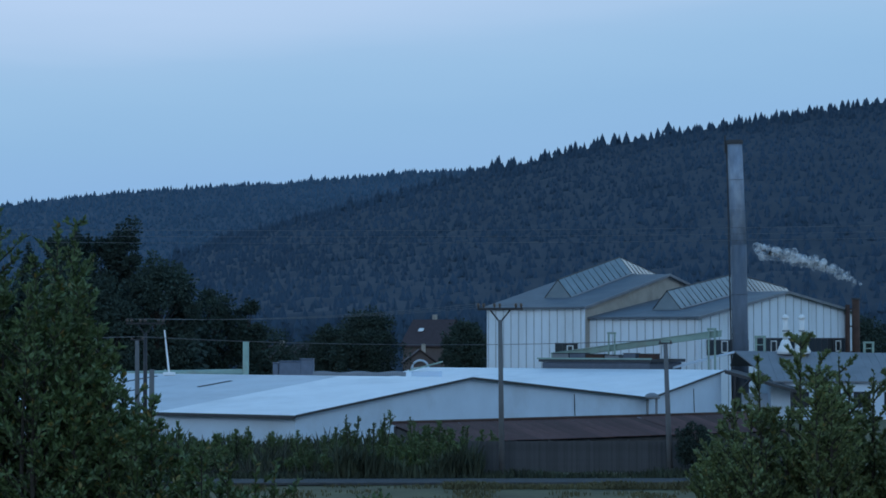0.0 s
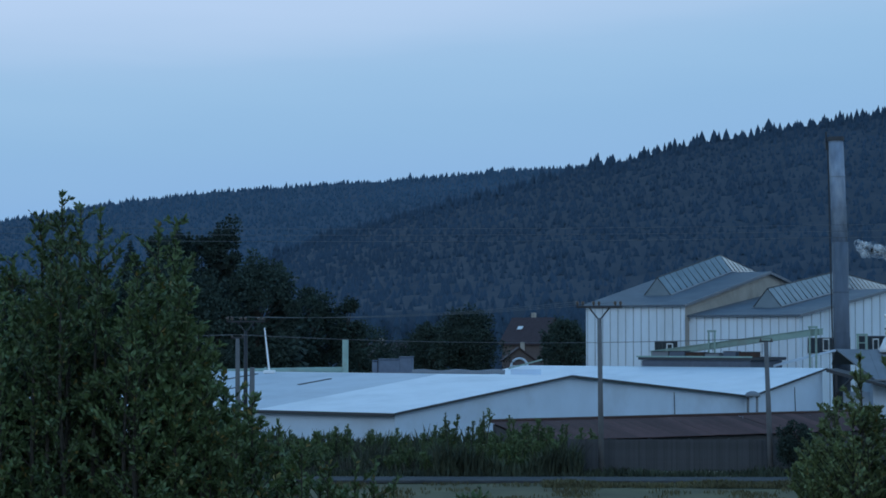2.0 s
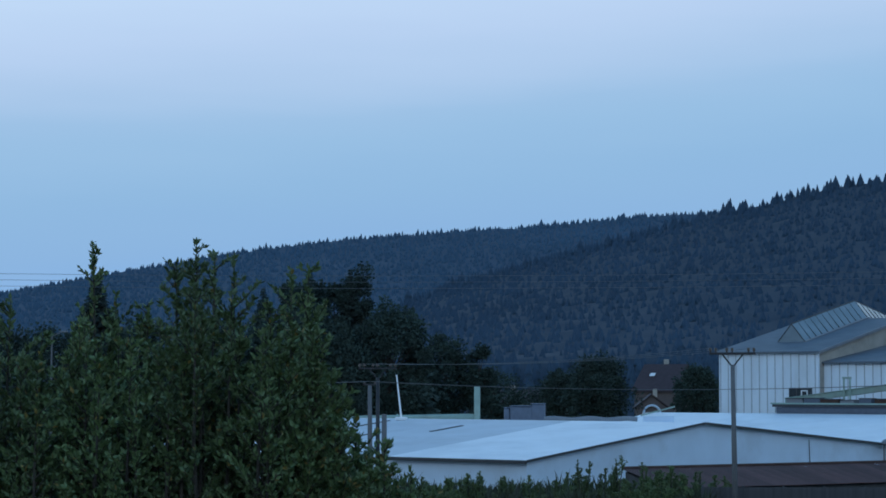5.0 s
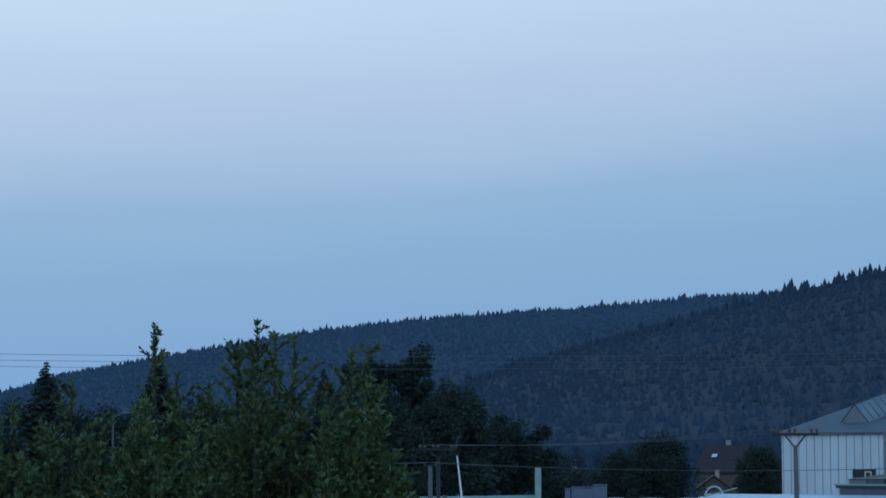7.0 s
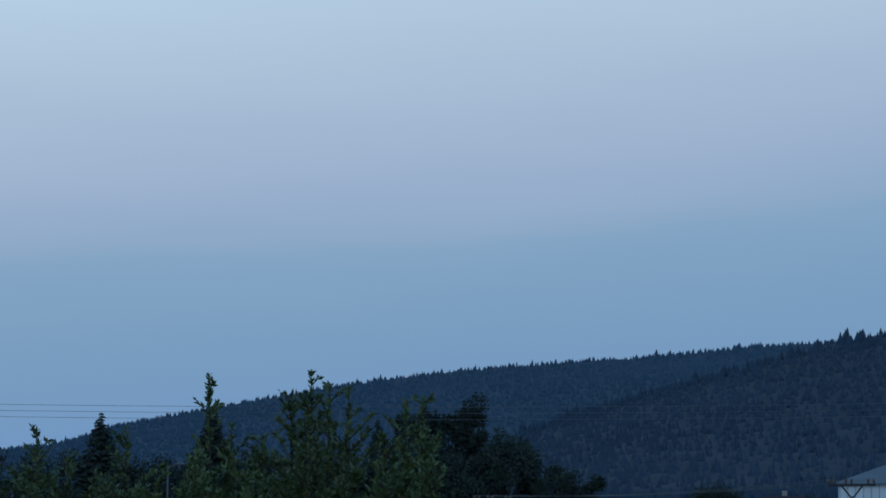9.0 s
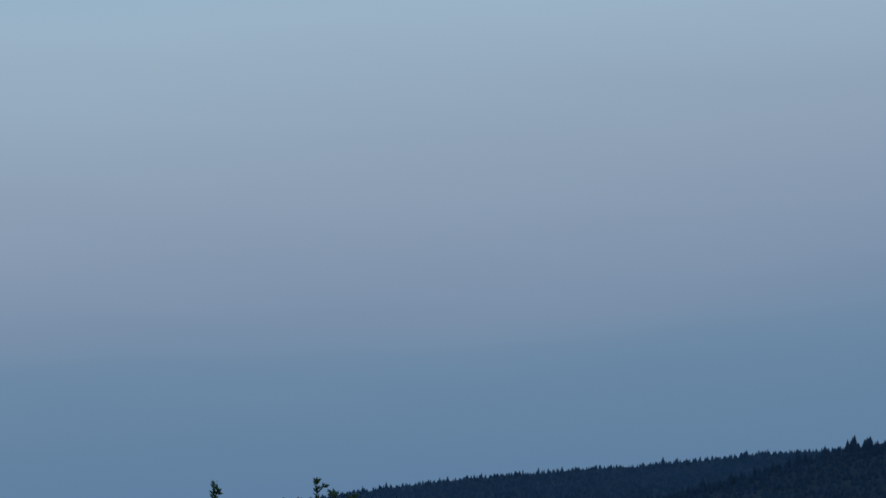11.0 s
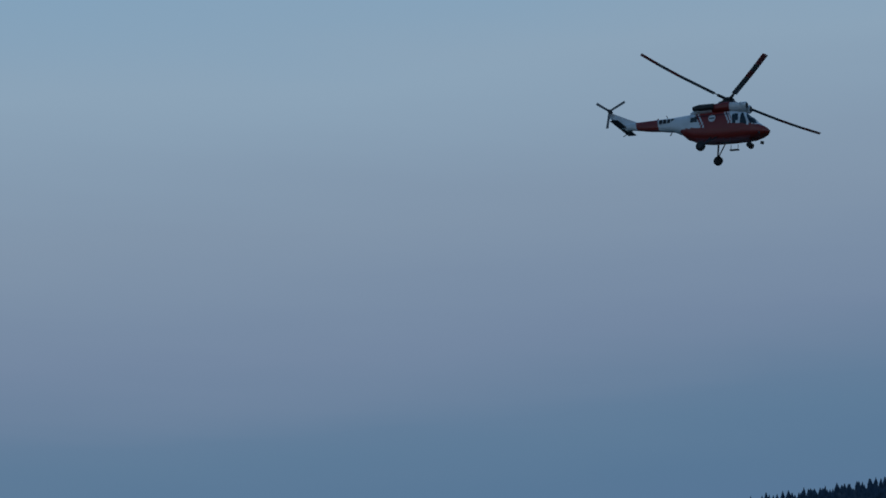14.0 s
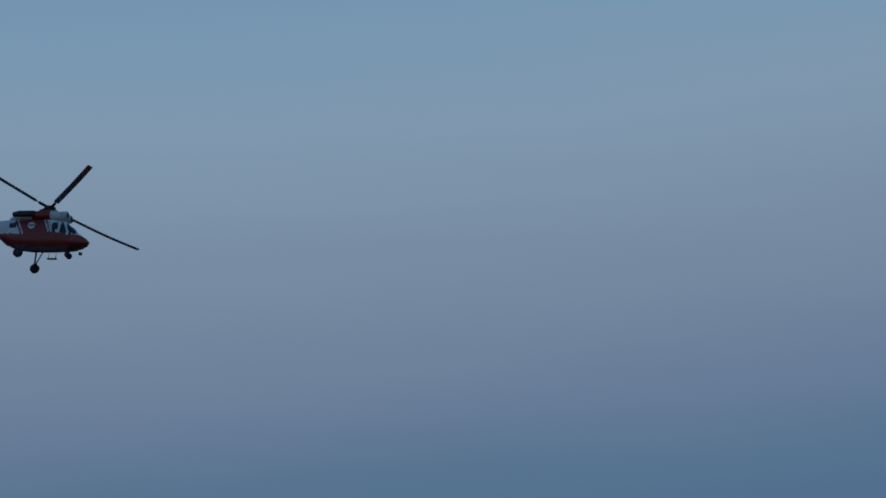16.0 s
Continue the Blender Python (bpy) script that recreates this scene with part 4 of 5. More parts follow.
        part("cabin_step", box(0.1, 0.9, sy * 0.8 - 0.12, sy * 0.8 + 0.12, -3.72, -3.64, 0.02), M_H_DARK, heli)
        for xx in (0.2, 0.8):
            part("step_bracket", tube([(xx, sy * 0.8, -3.66), (xx, sy * 0.75, -3.25)], 0.025, 5), M_H_DARK, heli)
        # door roundel and number, kept as plain shapes
        part("roundel", tube([(-0.85, sy * 0.955, -1.55), (-0.85, sy * 0.975, -1.55)], 0.3, 20), M_H_WHITE, heli)
        part("roundel_bar", box(-1.08, -0.62, sy * 0.98 - 0.006, sy * 0.98 + 0.006, -1.6, -1.5), M_H_DARK, heli)
        for k in range(4):
            part("number_bar", box(-5.75 + 0.36 * k, -5.49 + 0.36 * k, sy * 0.445 - 0.03, sy * 0.445 + 0.01, -1.42, -1.08), M_H_DARK, heli, "dark painted bar")
        part("cabin_window", box(-2.75, -2.15, sy * 0.9 - 0.05, sy * 0.9 + 0.03, -1.72, -1.32, 0.03), M_H_GLASS, heli)
    part("nose_strut", tube([(2.2, 0, -3.2), (2.2, 0, -3.72)], 0.06, 8), M_H_DARK, heli)
    part("search_light", tube([(3.0, 0.2, -3.35), (3.05, 0.2, -3.5), (3.2, 0.2, -3.52)], [0.04, 0.13, 0.14], 12), M_H_DARK, heli)
    part("wiper", tube([(2.95, -0.25, -2.1), (2.5, -0.3, -1.62)], 0.02, 5), M_H_DARK, heli)
    part("mirror", tube([(3.1, -0.75, -2.9), (3.3, -0.95, -3.1), (3.36, -0.95, -3.1)], [0.02, 0.1, 0.1], 10), M_H_DARK, heli)
    part("pitot_mast", tube([(1.9, 0, -1.05), (2.3, 0, -0.72)], 0.025, 6), M_H_DARK, heli)
    part("boom_antenna", tube([(-5.2, 0, -0.9), (-5.4, 0, -0.55)], 0.03, 5), M_H_DARK, heli)
    part("beacon", tube([(-6.1, 0, -0.94), (-6.1, 0, -0.78)], [0.09, 0.06], 10), M_H_RED, heli)
    part("belly_antenna", tube([(-4.7, 0, -2.0), (-4.85, 0, -2.35)], 0.04, 6), M_H_DARK, heli)
    return heli


hc = helicopter()
hc.matrix_basis = pose(20.68, 166.32, 55.6, -7.8, 3.5, -31.2)


# ---- plants ----
def leaf_mesh(points, dirs, sizes, rng, wide=0.48):
    """Many folded leaves as (verts, faces)."""
    vs, fs = [], []
    for p, d, s in zip(points, dirs, sizes):
        d = Vector(d).normalized()
        side = d.cross(Vector((rng.uniform(-1, 1), rng.uniform(-1, 1), rng.uniform(-1, 1)))).normalized()
        up = d.cross(side)
        p = Vector(p)
        o = len(vs)
        m = p + d * s * 0.45
        vs += [tuple(p), tuple(m + side * s * wide * 0.5 + up * s * 0.08), tuple(p + d * s), tuple(m - side * s * wide * 0.5 + up * s * 0.08)]
        fs += [(o, o + 1, o + 2), (o, o + 2, o + 3)]
    return vs, fs


def shoot_shrub(name, label, shoots, yellow, rng, leaf=0.078, deep=3.7, green=None, more=1.35):
    """A tall shrub of upright leafy shoots. shoots: (x, y, top height, spread, leaves)."""
    t = thing(name, label, "shrub", "willow shrubs")
    stems, pts, dirs, siz, yp, yd, ys = [], [], [], [], [], [], []
    for x, y, top, spread, count in shoots:
        bx, by = x + rng.uniform(-0.3, 0.3), y + rng.uniform(-0.3, 0.3)
        path = [(bx, by, -0.2), (bx * 0.6 + x * 0.4, by * 0.6 + y * 0.4, top * 0.45), (x + rng.uniform(-0.05, 0.05), y, top * 0.8), (x, y, top - 0.06)]
        stems.append(tube(path, [0.06, 0.04, 0.02, 0.004], 6))
        # side twigs
        twigs = []
        for _ in range(int(16 + spread * 55)):
            h = top - (rng.random() ** 0.9) * min(top, deep)
            f = top - h
            a = rng.uniform(0, 6.28)
            ln = min(0.12 + f * 0.42, spread) * rng.uniform(0.5, 1.1)
            tip = Vector((x + math.cos(a) * ln * 0.75, y + math.sin(a) * ln * 0.75, min(h + ln * 0.75, top)))
            twigs.append((Vector((x, y, h)), tip))
            stems.append(tube([(x, y, h), tuple(tip)], [0.008, 0.003], 4))
        heavy = list(np.cumsum([(b - a).length ** 0.85 for a, b in twigs]))
        for _ in range(int(count * more)):
            r = rng.random()
            if _ < 85:
                h = top - 0.03 - rng.random() * 0.85
                p = Vector((x, y, h))
                d = Vector((rng.uniform(-1, 1), rng.uniform(-1, 1), rng.uniform(0.3, 1.6)))
            elif r < 0.9:
                a, b = rng.choices(twigs, cum_weights=heavy)[0]
                p = a.lerp(b, rng.random() ** 0.6)
                d = (b - a).normalized() * 0.7 + Vector((rng.uniform(-1, 1), rng.uniform(-1, 1), rng.uniform(-0.5, 1.1)))
            else:
                f = rng.random()
                a, q = rng.uniform(0, 6.28), spread * math.sqrt(rng.random())
                p = Vector((x + math.cos(a) * q, y + math.sin(a) * q, 0.6 + f * max(0.3, top - 2.2)))
                d = Vector((rng.uniform(-1, 1), rng.uniform(-1, 1), rng.uniform(-0.5, 1)))
            s = leaf * rng.uniform(0.6, 1.25)
            if rng.random() < yellow:
                yp.append(p), yd.append(d), ys.append(s)
            else:
                pts.append(p), dirs.append(d), siz.append(s)
    part("trunk", join(*stems), M_BARK, t)
    part("crown", leaf_mesh(pts, dirs, siz, rng), green or M_LEAF, t, "dull green willow leaves")
    if yp:
        part("turning_leaves", leaf_mesh(yp, yd, ys, rng), M_LEAF_YELLOW, t, "scattered yellowing leaves")
    return t


rng = random.Random(21)


def ray(az, d):
    return math.tan(radians(az)) * d


ENV_A = [-22, -19.6, -18.8, -17.3, -16.3, -15.2, -14.2, -13.0, -12.5, -11.5, -10.8, -10, -9.5, -9.2, -8.4, -7.2, -6.4, -5.5, -4]
ENV_Z = [8.3, 8.4, 8.1, 8.3, 7.9, 8.7, 8.35, 8.7, 8.9, 8.85, 8.4, 8.65, 8.5, 7.9, 7.2, 6.8, 6.4, 6.15, 6.0]


def clump(list_, rng, d0=24.0):
    """Leading shoots as given, and a thicket of lower ones between and behind them."""
    a0, a1 = min(q[0] for q in list_) - 0.3, max(q[0] for q in list_) + 0.3
    n = int((a1 - a0) * (12 if a1 < -8.5 else 13))
    for _ in range(n):
        a = rng.uniform(a0, a1)
        z = float(np.interp(a, ENV_A, ENV_Z)) - 0.15 - 1.9 * rng.random() ** 1.3
        list_.append((a, z, rng.uniform(0.4, 0.75), 1000, rng.uniform(-1.0, 2.2)))
    return [(ray(a, d0 + o), d0 + o, z, sp, n) for a, z, sp, n, o in list_]


shoot_shrub("willow_shrub", "tall dull green willow shrub with a slim leading shoot", clump([(-15.2, 9.2, 0.5, 1000, 0), (-14.6, 8.62, 0.6, 1300, 0.4), (-13.8, 8.5, 0.65, 1500, 0.2), (-15.7, 8.3, 0.7, 1400, -0.3), (-14.2, 8.05, 0.8, 2200, -0.7), (-15.0, 7.9, 0.8, 2200, -0.8)], rng), 0.025, rng)
shoot_shrub("willow_shrub", "tallest dull green willow shrub, with a pointed leafy top", clump([(-12.53, 9.22, 0.55, 1500, 0), (-13.05, 9.0, 0.45, 1000, 0.3), (-12.05, 9.05, 0.5, 1100, -0.2), (-11.55, 9.06, 0.5, 1100, 0.2), (-12.4, 8.45, 0.8, 2400, -0.6), (-11.4, 8.3, 0.8, 2400, -0.5), (-13.2, 8.0, 0.8, 2200, -0.8)], rng), 0.025, rng)
shoot_shrub("willow_shrub", "dull green willow shrub with several leafy shoots", clump([(-10.05, 8.9, 0.5, 1200, 0.1), (-9.6, 8.92, 0.5, 1100, 0.4), (-10.6, 8.5, 0.7, 1700, 0), (-9.4, 8.15, 0.6, 1500, -0.2), (-10.1, 7.9, 0.85, 2600, -0.7), (-9.0, 7.75, 0.6, 1700, -0.5)], rng), 0.025, rng)
shoot_shrub("willow_shrub", "shadowed willow shrub with yellow-green shoots", clump([(-17.3, 8.6, 0.5, 1000, 0.2), (-16.5, 8.15, 0.7, 1500, 0), (-17.8, 8.0, 0.8, 1800, -0.3), (-18.8, 8.35, 0.6, 1400, 0.1), (-19.6, 8.6, 0.6, 1400, 0), (-16.6, 7.6, 0.8, 2000, -0.8), (-18.6, 7.5, 0.9, 2200, -0.8), (-20.6, 8.2, 0.9, 1500, 0)], rng), 0.025, rng)
shoot_shrub("willow_shrub", "lower willow shrub spreading toward the weeds", clump([(-8.35, 7.25, 0.55, 1500, 0), (-7.6, 6.95, 0.5, 1400, -0.2), (-8.8, 7.2, 0.6, 1700, -0.5), (-6.9, 6.7, 0.5, 1300, 0), (-8.0, 6.75, 0.8, 2200, -0.8), (-6.3, 6.45, 0.45, 1100, -0.3), (-9.6, 7.0, 0.8, 2200, -0.9)], rng), 0.04, rng)
shoot_shrub("willow_shrub", "sparse low willow shoots above the meadow", clump([(-5.6, 6.25, 0.4, 700, 0), (-4.4, 6.3, 0.25, 380, 0.1), (-4.9, 6.3, 0.35, 600, -0.2), (-3.9, 6.05, 0.22, 260, 0), (-5.3, 5.95, 0.5, 900, -0.5), (-1.65, 6.0, 0.05, 30, 0)], rng), 0.04, rng)
def thicket(list_, rng, n, x0, x1, env):
    """Leading shoots with lower ones filled in below the outline env."""
    for _ in range(n):
        x = rng.uniform(x0, x1)
        z = float(np.interp(x, env[0], env[1])) - 0.1 - 1.3 * rng.random()
        list_.append((x, 20.0 + rng.uniform(-0.6, 0.9), z, rng.uniform(0.35, 0.6), 1000))
    return list_


OUT = ([2.3, 2.55, 2.7, 2.86, 3.05, 3.28, 3.6, 3.9, 4.2, 5.0], [6.55, 6.8, 7.05, 7.35, 7.2, 7.45, 7.35, 7.3, 7.35, 7.3])
shoot_shrub("willow_shrub", "green willow shrub with loose pointed shoots", thicket([(2.92, 20.2, 7.42, 0.28, 1100), (3.28, 20.0, 7.64, 0.3, 1200), (3.47, 20.1, 7.5, 0.22, 600), (3.61, 19.9, 7.5, 0.22, 600), (3.76, 20.2, 7.33, 0.3, 800)], rng, 78, 2.45, 3.75, OUT), 0.03, rng, 0.05, 2.0, M_LEAF_LIGHT, 2.6)
shoot_shrub("willow_shrub", "green willow shrub with dense leafy shoots", thicket([(3.95, 20.0, 7.32, 0.3, 900), (4.2, 20.1, 7.35, 0.35, 1100), (4.5, 20.0, 7.2, 0.4, 1000)], rng, 56, 3.75, 4.9, OUT), 0.03, rng, 0.05, 2.0, M_LEAF_LIGHT, 2.6)


def broadleaf(label, x, y, height, width, count, rng, leaf=0.34, low=0.12):
    """A round-crowned tree: trunk, limbs and a crown of leafy clumps with gaps."""
    t = thing("broadleaf_tree", label, "tree", "broadleaf trees", at=(x, y, 0))
    limbs = [tube([(0, 0, -0.3), (0.1, 0, height * 0.35), (0, 0.1, height * 0.75)], [width * 0.045, width * 0.035, 0.05], 8)]
    cl = []
    for _ in range(int(30 + width * 3.4)):
        a, u = rng.uniform(0, 6.28), rng.uniform(-1, 1)
        r = width * 0.5 * math.sqrt(max(0, 1 - (u * 0.93) ** 2)) * rng.uniform(0.45, 0.92)
        r *= 0.95 + 0.6 * noise.noise(Vector((math.cos(a) * 1.3 + x, math.sin(a) * 1.3 + y, u * 2.2)))
        z = height * (low + (1 - low) * 0.5) + u * height * (1 - low) * 0.43 * (1 + 0.12 * rng.uniform(-1, 1))
        c = Vector((math.cos(a) * r, math.sin(a) * r, z))
        cl.append((c, rng.uniform(0.08, 0.2) * width))
        limbs.append(tube([(0, 0, min(z * 0.6, height * 0.6)), tuple(c)], [width * 0.015, 0.02], 5))
    pts, dirs, siz = [], [], []
    for _ in range(int(count * 3.0)):
        c, r = cl[rng.randrange(len(cl))]
        d = Vector((rng.gauss(0, 1), rng.gauss(0, 1), rng.gauss(0.1, 1))).normalized()
        p = c + d * r * rng.uniform(0.4, 1.15)
        if p.z < 0.2:
            continue
        pts.append(p), dirs.append(d + Vector((rng.uniform(-1, 1), rng.uniform(-1, 1), rng.uniform(-1, 1)))), siz.append(leaf * rng.uniform(0.6, 1.3))
    part("trunk", join(*limbs), M_BARK, t)
    part("crown", leaf_mesh(pts, dirs, siz, rng, 0.75), M_TREE_LEAF, t)


def spruce(label, x, y, height, width, rng):
    """A spruce: trunk and whorls of drooping boughs carrying needle sprays."""
    t = thing("spruce_tree", label, "tree", "spruces", at=(x, y, 0))
    part("trunk", tube([(0, 0, -0.3), (0, 0, height * 0.97)], [height * 0.016, 0.03], 8), M_BARK, t)
    vs, fs = [], []
    n = int(height * 3.2)
    for k in range(n):
        f = k / n
        z = height * (0.06 + 0.92 * f)
        r = width * 0.5 * (1 - f) ** 0.95 + 0.12
        for i in range(20 if f < 0.8 else 12):
            a = rng.uniform(0, 6.28)
            ln = r * rng.uniform(0.55, 1.12)
            ca, sa = math.cos(a), math.sin(a)
            dr = -0.28 * ln + rng.uniform(-0.1, 0.1)
            for seg in range(3):
                q0, q1 = seg / 3, (seg + 1.35) / 3
                w = ln * 0.34 * (1.1 - q0) + 0.14
                o = len(vs)
                x0, x1 = ln * q0, ln * min(q1, 1)
                vs += [(ca * x0 - sa * 0.05, sa * x0 + ca * 0.05, z + dr * q0), (ca * (x0 + x1) / 2 - sa * w, sa * (x0 + x1) / 2 + ca * w, z + dr * q1 - 0.18),
                       (ca * x1, sa * x1, z + dr * q1), (ca * (x0 + x1) / 2 + sa * w, sa * (x0 + x1) / 2 - ca * w, z + dr * q1 - 0.18)]
                fs += [(o, o + 1, o + 2), (o, o + 2, o + 3)]
    part("crown", (vs, fs), M_CONIFER, t)


rng = random.Random(33)
for lb, x, y, h, w in (("tall dark spruce behind the willow shrubs", -74.6, 230, 19.4, 18), ("tall dark spruce with a sharp top", -62.6, 232, 20.2, 18), ("dark spruce in the tree belt", -34.6, 231, 20.5, 11),
                       ("narrow dark spruce in the tree belt", -44.4, 233, 18.6, 11), ("slim dark spruce at the belt's edge", -27.9, 232, 16.4, 8.5), ("broad old dark spruce", -38.6, 229, 20.3, 9.5), ("dark spruce among broadleaf trees", -53, 236, 17.5, 8)):
    spruce(lb, x, y, h, w, rng)
for lb, x, y, h, w, n in (("dark broadleaf tree in the belt", -30.0, 228, 15.8, 8.5, 5200), ("tall dark tree beside the old spruce", -36.5, 231, 18.5, 8.5, 6000), ("tall dark tree with a rounded top", -39.6, 232, 20.2, 6.5, 5000), ("tall dark narrow tree", -34.2, 232, 20.3, 6, 4800), ("dark broadleaf tree beside the spruces", -34, 226, 13.5, 9, 4600), ("broad dark tree at the yard", -40, 226, 15.5, 10, 5200),
                          ("dark tree behind the willows", -47, 228, 15.0, 11, 5000), ("dark tree low in the belt", -57, 229, 14.5, 11, 5000), ("dark tree behind the bushes", -68, 228, 13.5, 12, 4600), ("dark tree at the belt's end", -80, 230, 14, 12, 4600), ("dark tree far along the belt", -90, 231, 15, 12, 3600),
                          ("two-headed green tree behind the roof", -27.2, 258, 13.2, 6.5, 3800), ("smaller green tree behind the roof", -23.3, 258, 12.0, 4.5, 2600), ("low green tree behind the works", -31, 255, 9.5, 8, 3000),
                          ("round green tree near the houses", -10.4, 300, 10.9, 10.2, 5600), ("green tree beside the tall hall", 3.4, 320, 9.9, 7.5, 3600), ("small dark bush near the tanks", -20.2, 245, 6.2, 3.4, 1500),
                          ("dark green tree in the valley", -16.5, 330, 9.5, 7, 2600), ("dark green tree between houses", 3.2, 345, 8.6, 7, 2400), ("dark tree beyond the rusty stack", 55.5, 285, 10.5, 7.5, 2600),
                          ("dark tree in the valley behind the belt", -48, 300, 10, 12, 3200), ("dark tree in the valley meadow", -38, 310, 9, 11, 3000), ("dark tree far in the valley", -28, 340, 9, 12, 3000), ("dark tree by the valley houses", -20, 360, 8, 10, 2600)):
    broadleaf(lb, x, y, h, w, n, rng)
broadleaf("dark rounded shrub against the fence", 14.1, 121.2, 3.0, 2.0, 2400, rng, 0.13, 0.02)


# ---- houses in the valley ----
def house(label, x, y, w, d, eave, ridge, turn):
    h = thing("house", label, "house", "valley houses", at=(x, y, 0), turn=turn)
    pts = [(-w / 2, 0), (w / 2, 0), (w / 2, eave), (0, ridge), (-w / 2, eave)]
    for yy in (-d / 2, d / 2 - 0.3):
        part("gable_wall", ([(a, yy + o, z) for o in (0, 0.3) for a, z in pts], [tuple(range(5)), tuple(range(9, 4, -1))] + [(i, i + 5, (i + 1) % 5 + 5, (i + 1) % 5) for i in range(5)]), M_HOUSE, h)
    for sx in (-1, 1):
        part("side_wall", box(sx * w / 2 - (0.3 if sx > 0 else 0), sx * w / 2 + (0 if sx > 0 else 0.3), -d / 2 + 0.31, d / 2 - 0.31, 0, eave - 0.02), M_HOUSE, h)
        part("roof", slab([(0, -d / 2 - 0.4, ridge + 0.25), (sx * (w / 2 + 0.5), -d / 2 - 0.4, eave - 0.05), (sx * (w / 2 + 0.5), d / 2 + 0.4, eave - 0.05), (0, d / 2 + 0.4, ridge + 0.25)], 0.2), M_HOUSE_ROOF, h)
    part("chimney_stack", box(0.4, 1.1, 0, 0.7, ridge - 0.6, ridge + 1.1, 0.03), M_BEIGE, h)
    for k in (-1, 1):
        win = part("window", box(k * w * 0.22 - 0.55, k * w * 0.22 + 0.55, -d / 2 - 0.05, -d / 2 - 0.003, eave - 2.2, eave - 0.9), M_WHITE, h)
        part("pane", box(k * w * 0.22 - 0.45, k * w * 0.22 + 0.45, -d / 2 - 0.08, -d / 2 - 0.052, eave - 2.1, eave - 1.0), M_WINDOW, win)
    return h


hs = house("house with a steep dark tiled roof and pinkish walls", -1.5, 390, 9, 8, 6.4, 10.8, 62)
part("roof_window", box(-0.4, 0.4, -0.5, 0.5, -0.03, 0.03), M_WHITE, hs).matrix_basis = pose(-2.3, 1.5, 9.2, 0, -42, 0)
arched = house("small white house with an arched gable", -4.1, 375, 5, 6, 3.6, 5.6, 4)
part("arch_surround", tube([(1.4 * math.cos(k * math.pi / 14), -3.2, 2.5 + 1.4 * math.sin(k * math.pi / 14)) for k in range(15)], 0.2, 8), M_WALL_WHITE, arched, "white arched gable surround")
part("arch_window", slab([(1.1 * math.cos(k * math.pi / 10), -3.1, 2.6) for k in (0, 10)] + [(-1.1, -3.04, 2.6), (1.1, -3.04, 2.6)], 1.2), M_WINDOW, arched)
house("low house with a dark tiled roof", -22.0, 380, 9, 8, 4.0, 6.4, 75)
house("low dark-roofed house beyond the tanks", -29.0, 385, 8, 8, 3.8, 6.2, 30)
lamp = thing("street_lamp", "slender grey street lamp among the trees", "street lamp", at=(-43.7, 150, 0))
part("post", tube([(0, 0, -0.2), (0, 0, 10.9)], [0.09, 0.06], 8), M_CONCRETE, lamp)
part("arm", tube([(0, 0, 10.9), (0.7, 0, 11.25)], 0.04, 6), M_CONCRETE, lamp)
part("head", box(0.6, 1.15, -0.1, 0.1, 11.2, 11.32, 0.03), M_ROOF_GREY, lamp)


# ---- smoke at the rusty stack ----
def smoke():
    m = bpy.data.materials.new("white_smoke")
    m.use_nodes = True
    n, l = m.node_tree.nodes, m.node_tree.links
    b = n["Principled BSDF"]
    b.inputs["Base Color"].default_value = (0.88, 0.88, 0.88, 1)
    b.inputs["Roughness"].default_value = 1.0
    no = n.new("ShaderNodeTexNoise")
    no.inputs["Scale"].default_value = 1.1
    no.inputs["Detail"].default_value = 5
    co = n.new("ShaderNodeTexCoord")
    l.new(co.outputs["Object"], no.inputs["Vector"])
    mr = n.new("ShaderNodeMapRange")
    mr.inputs["From Min"].default_value, mr.inputs["From Max"].default_value = 0.42, 0.75
    mr.inputs["To Max"].default_value = 0.6
    l.new(no.outputs["Fac"], mr.inputs["Value"])
    l.new(mr.outputs["Result"], b.inputs["Alpha"])
    r = random.Random(8)
    vs, fs = [], []
    for k in range(70):
        f = k / 69
        rad = (0.28 + 0.55 * math.sin(min(f * 1.6, 1.57)) * (1 - 0.45 * f)) * r.uniform(0.6, 1.25)
        c = Vector((-11.8 * f + r.uniform(-0.3, 0.3), r.uniform(-0.6, 0.6), 0.3 + 4.2 * f ** 0.62 + r.uniform(-0.45, 0.45)))
        bm = bmesh.new()
        bmesh.ops.create_icosphere(bm, subdivisions=2, radius=rad)
        bm.verts.index_update()
        o = len(vs)
        for q in bm.verts:
            vs.append(tuple(c + q.co * r.uniform(0.8, 1.2)))
        fs += [tuple(w.index + o for w in g.verts) for g in bm.faces]
        bm.free()
    ob = part("smoke_plume", (vs, fs), m, smooth=True)
    ob.location = (48.9, 257, 13.6)
    tagged(ob, "wisp of white smoke drifting from the rusty stack", "smoke", kind="stuff")


smoke()


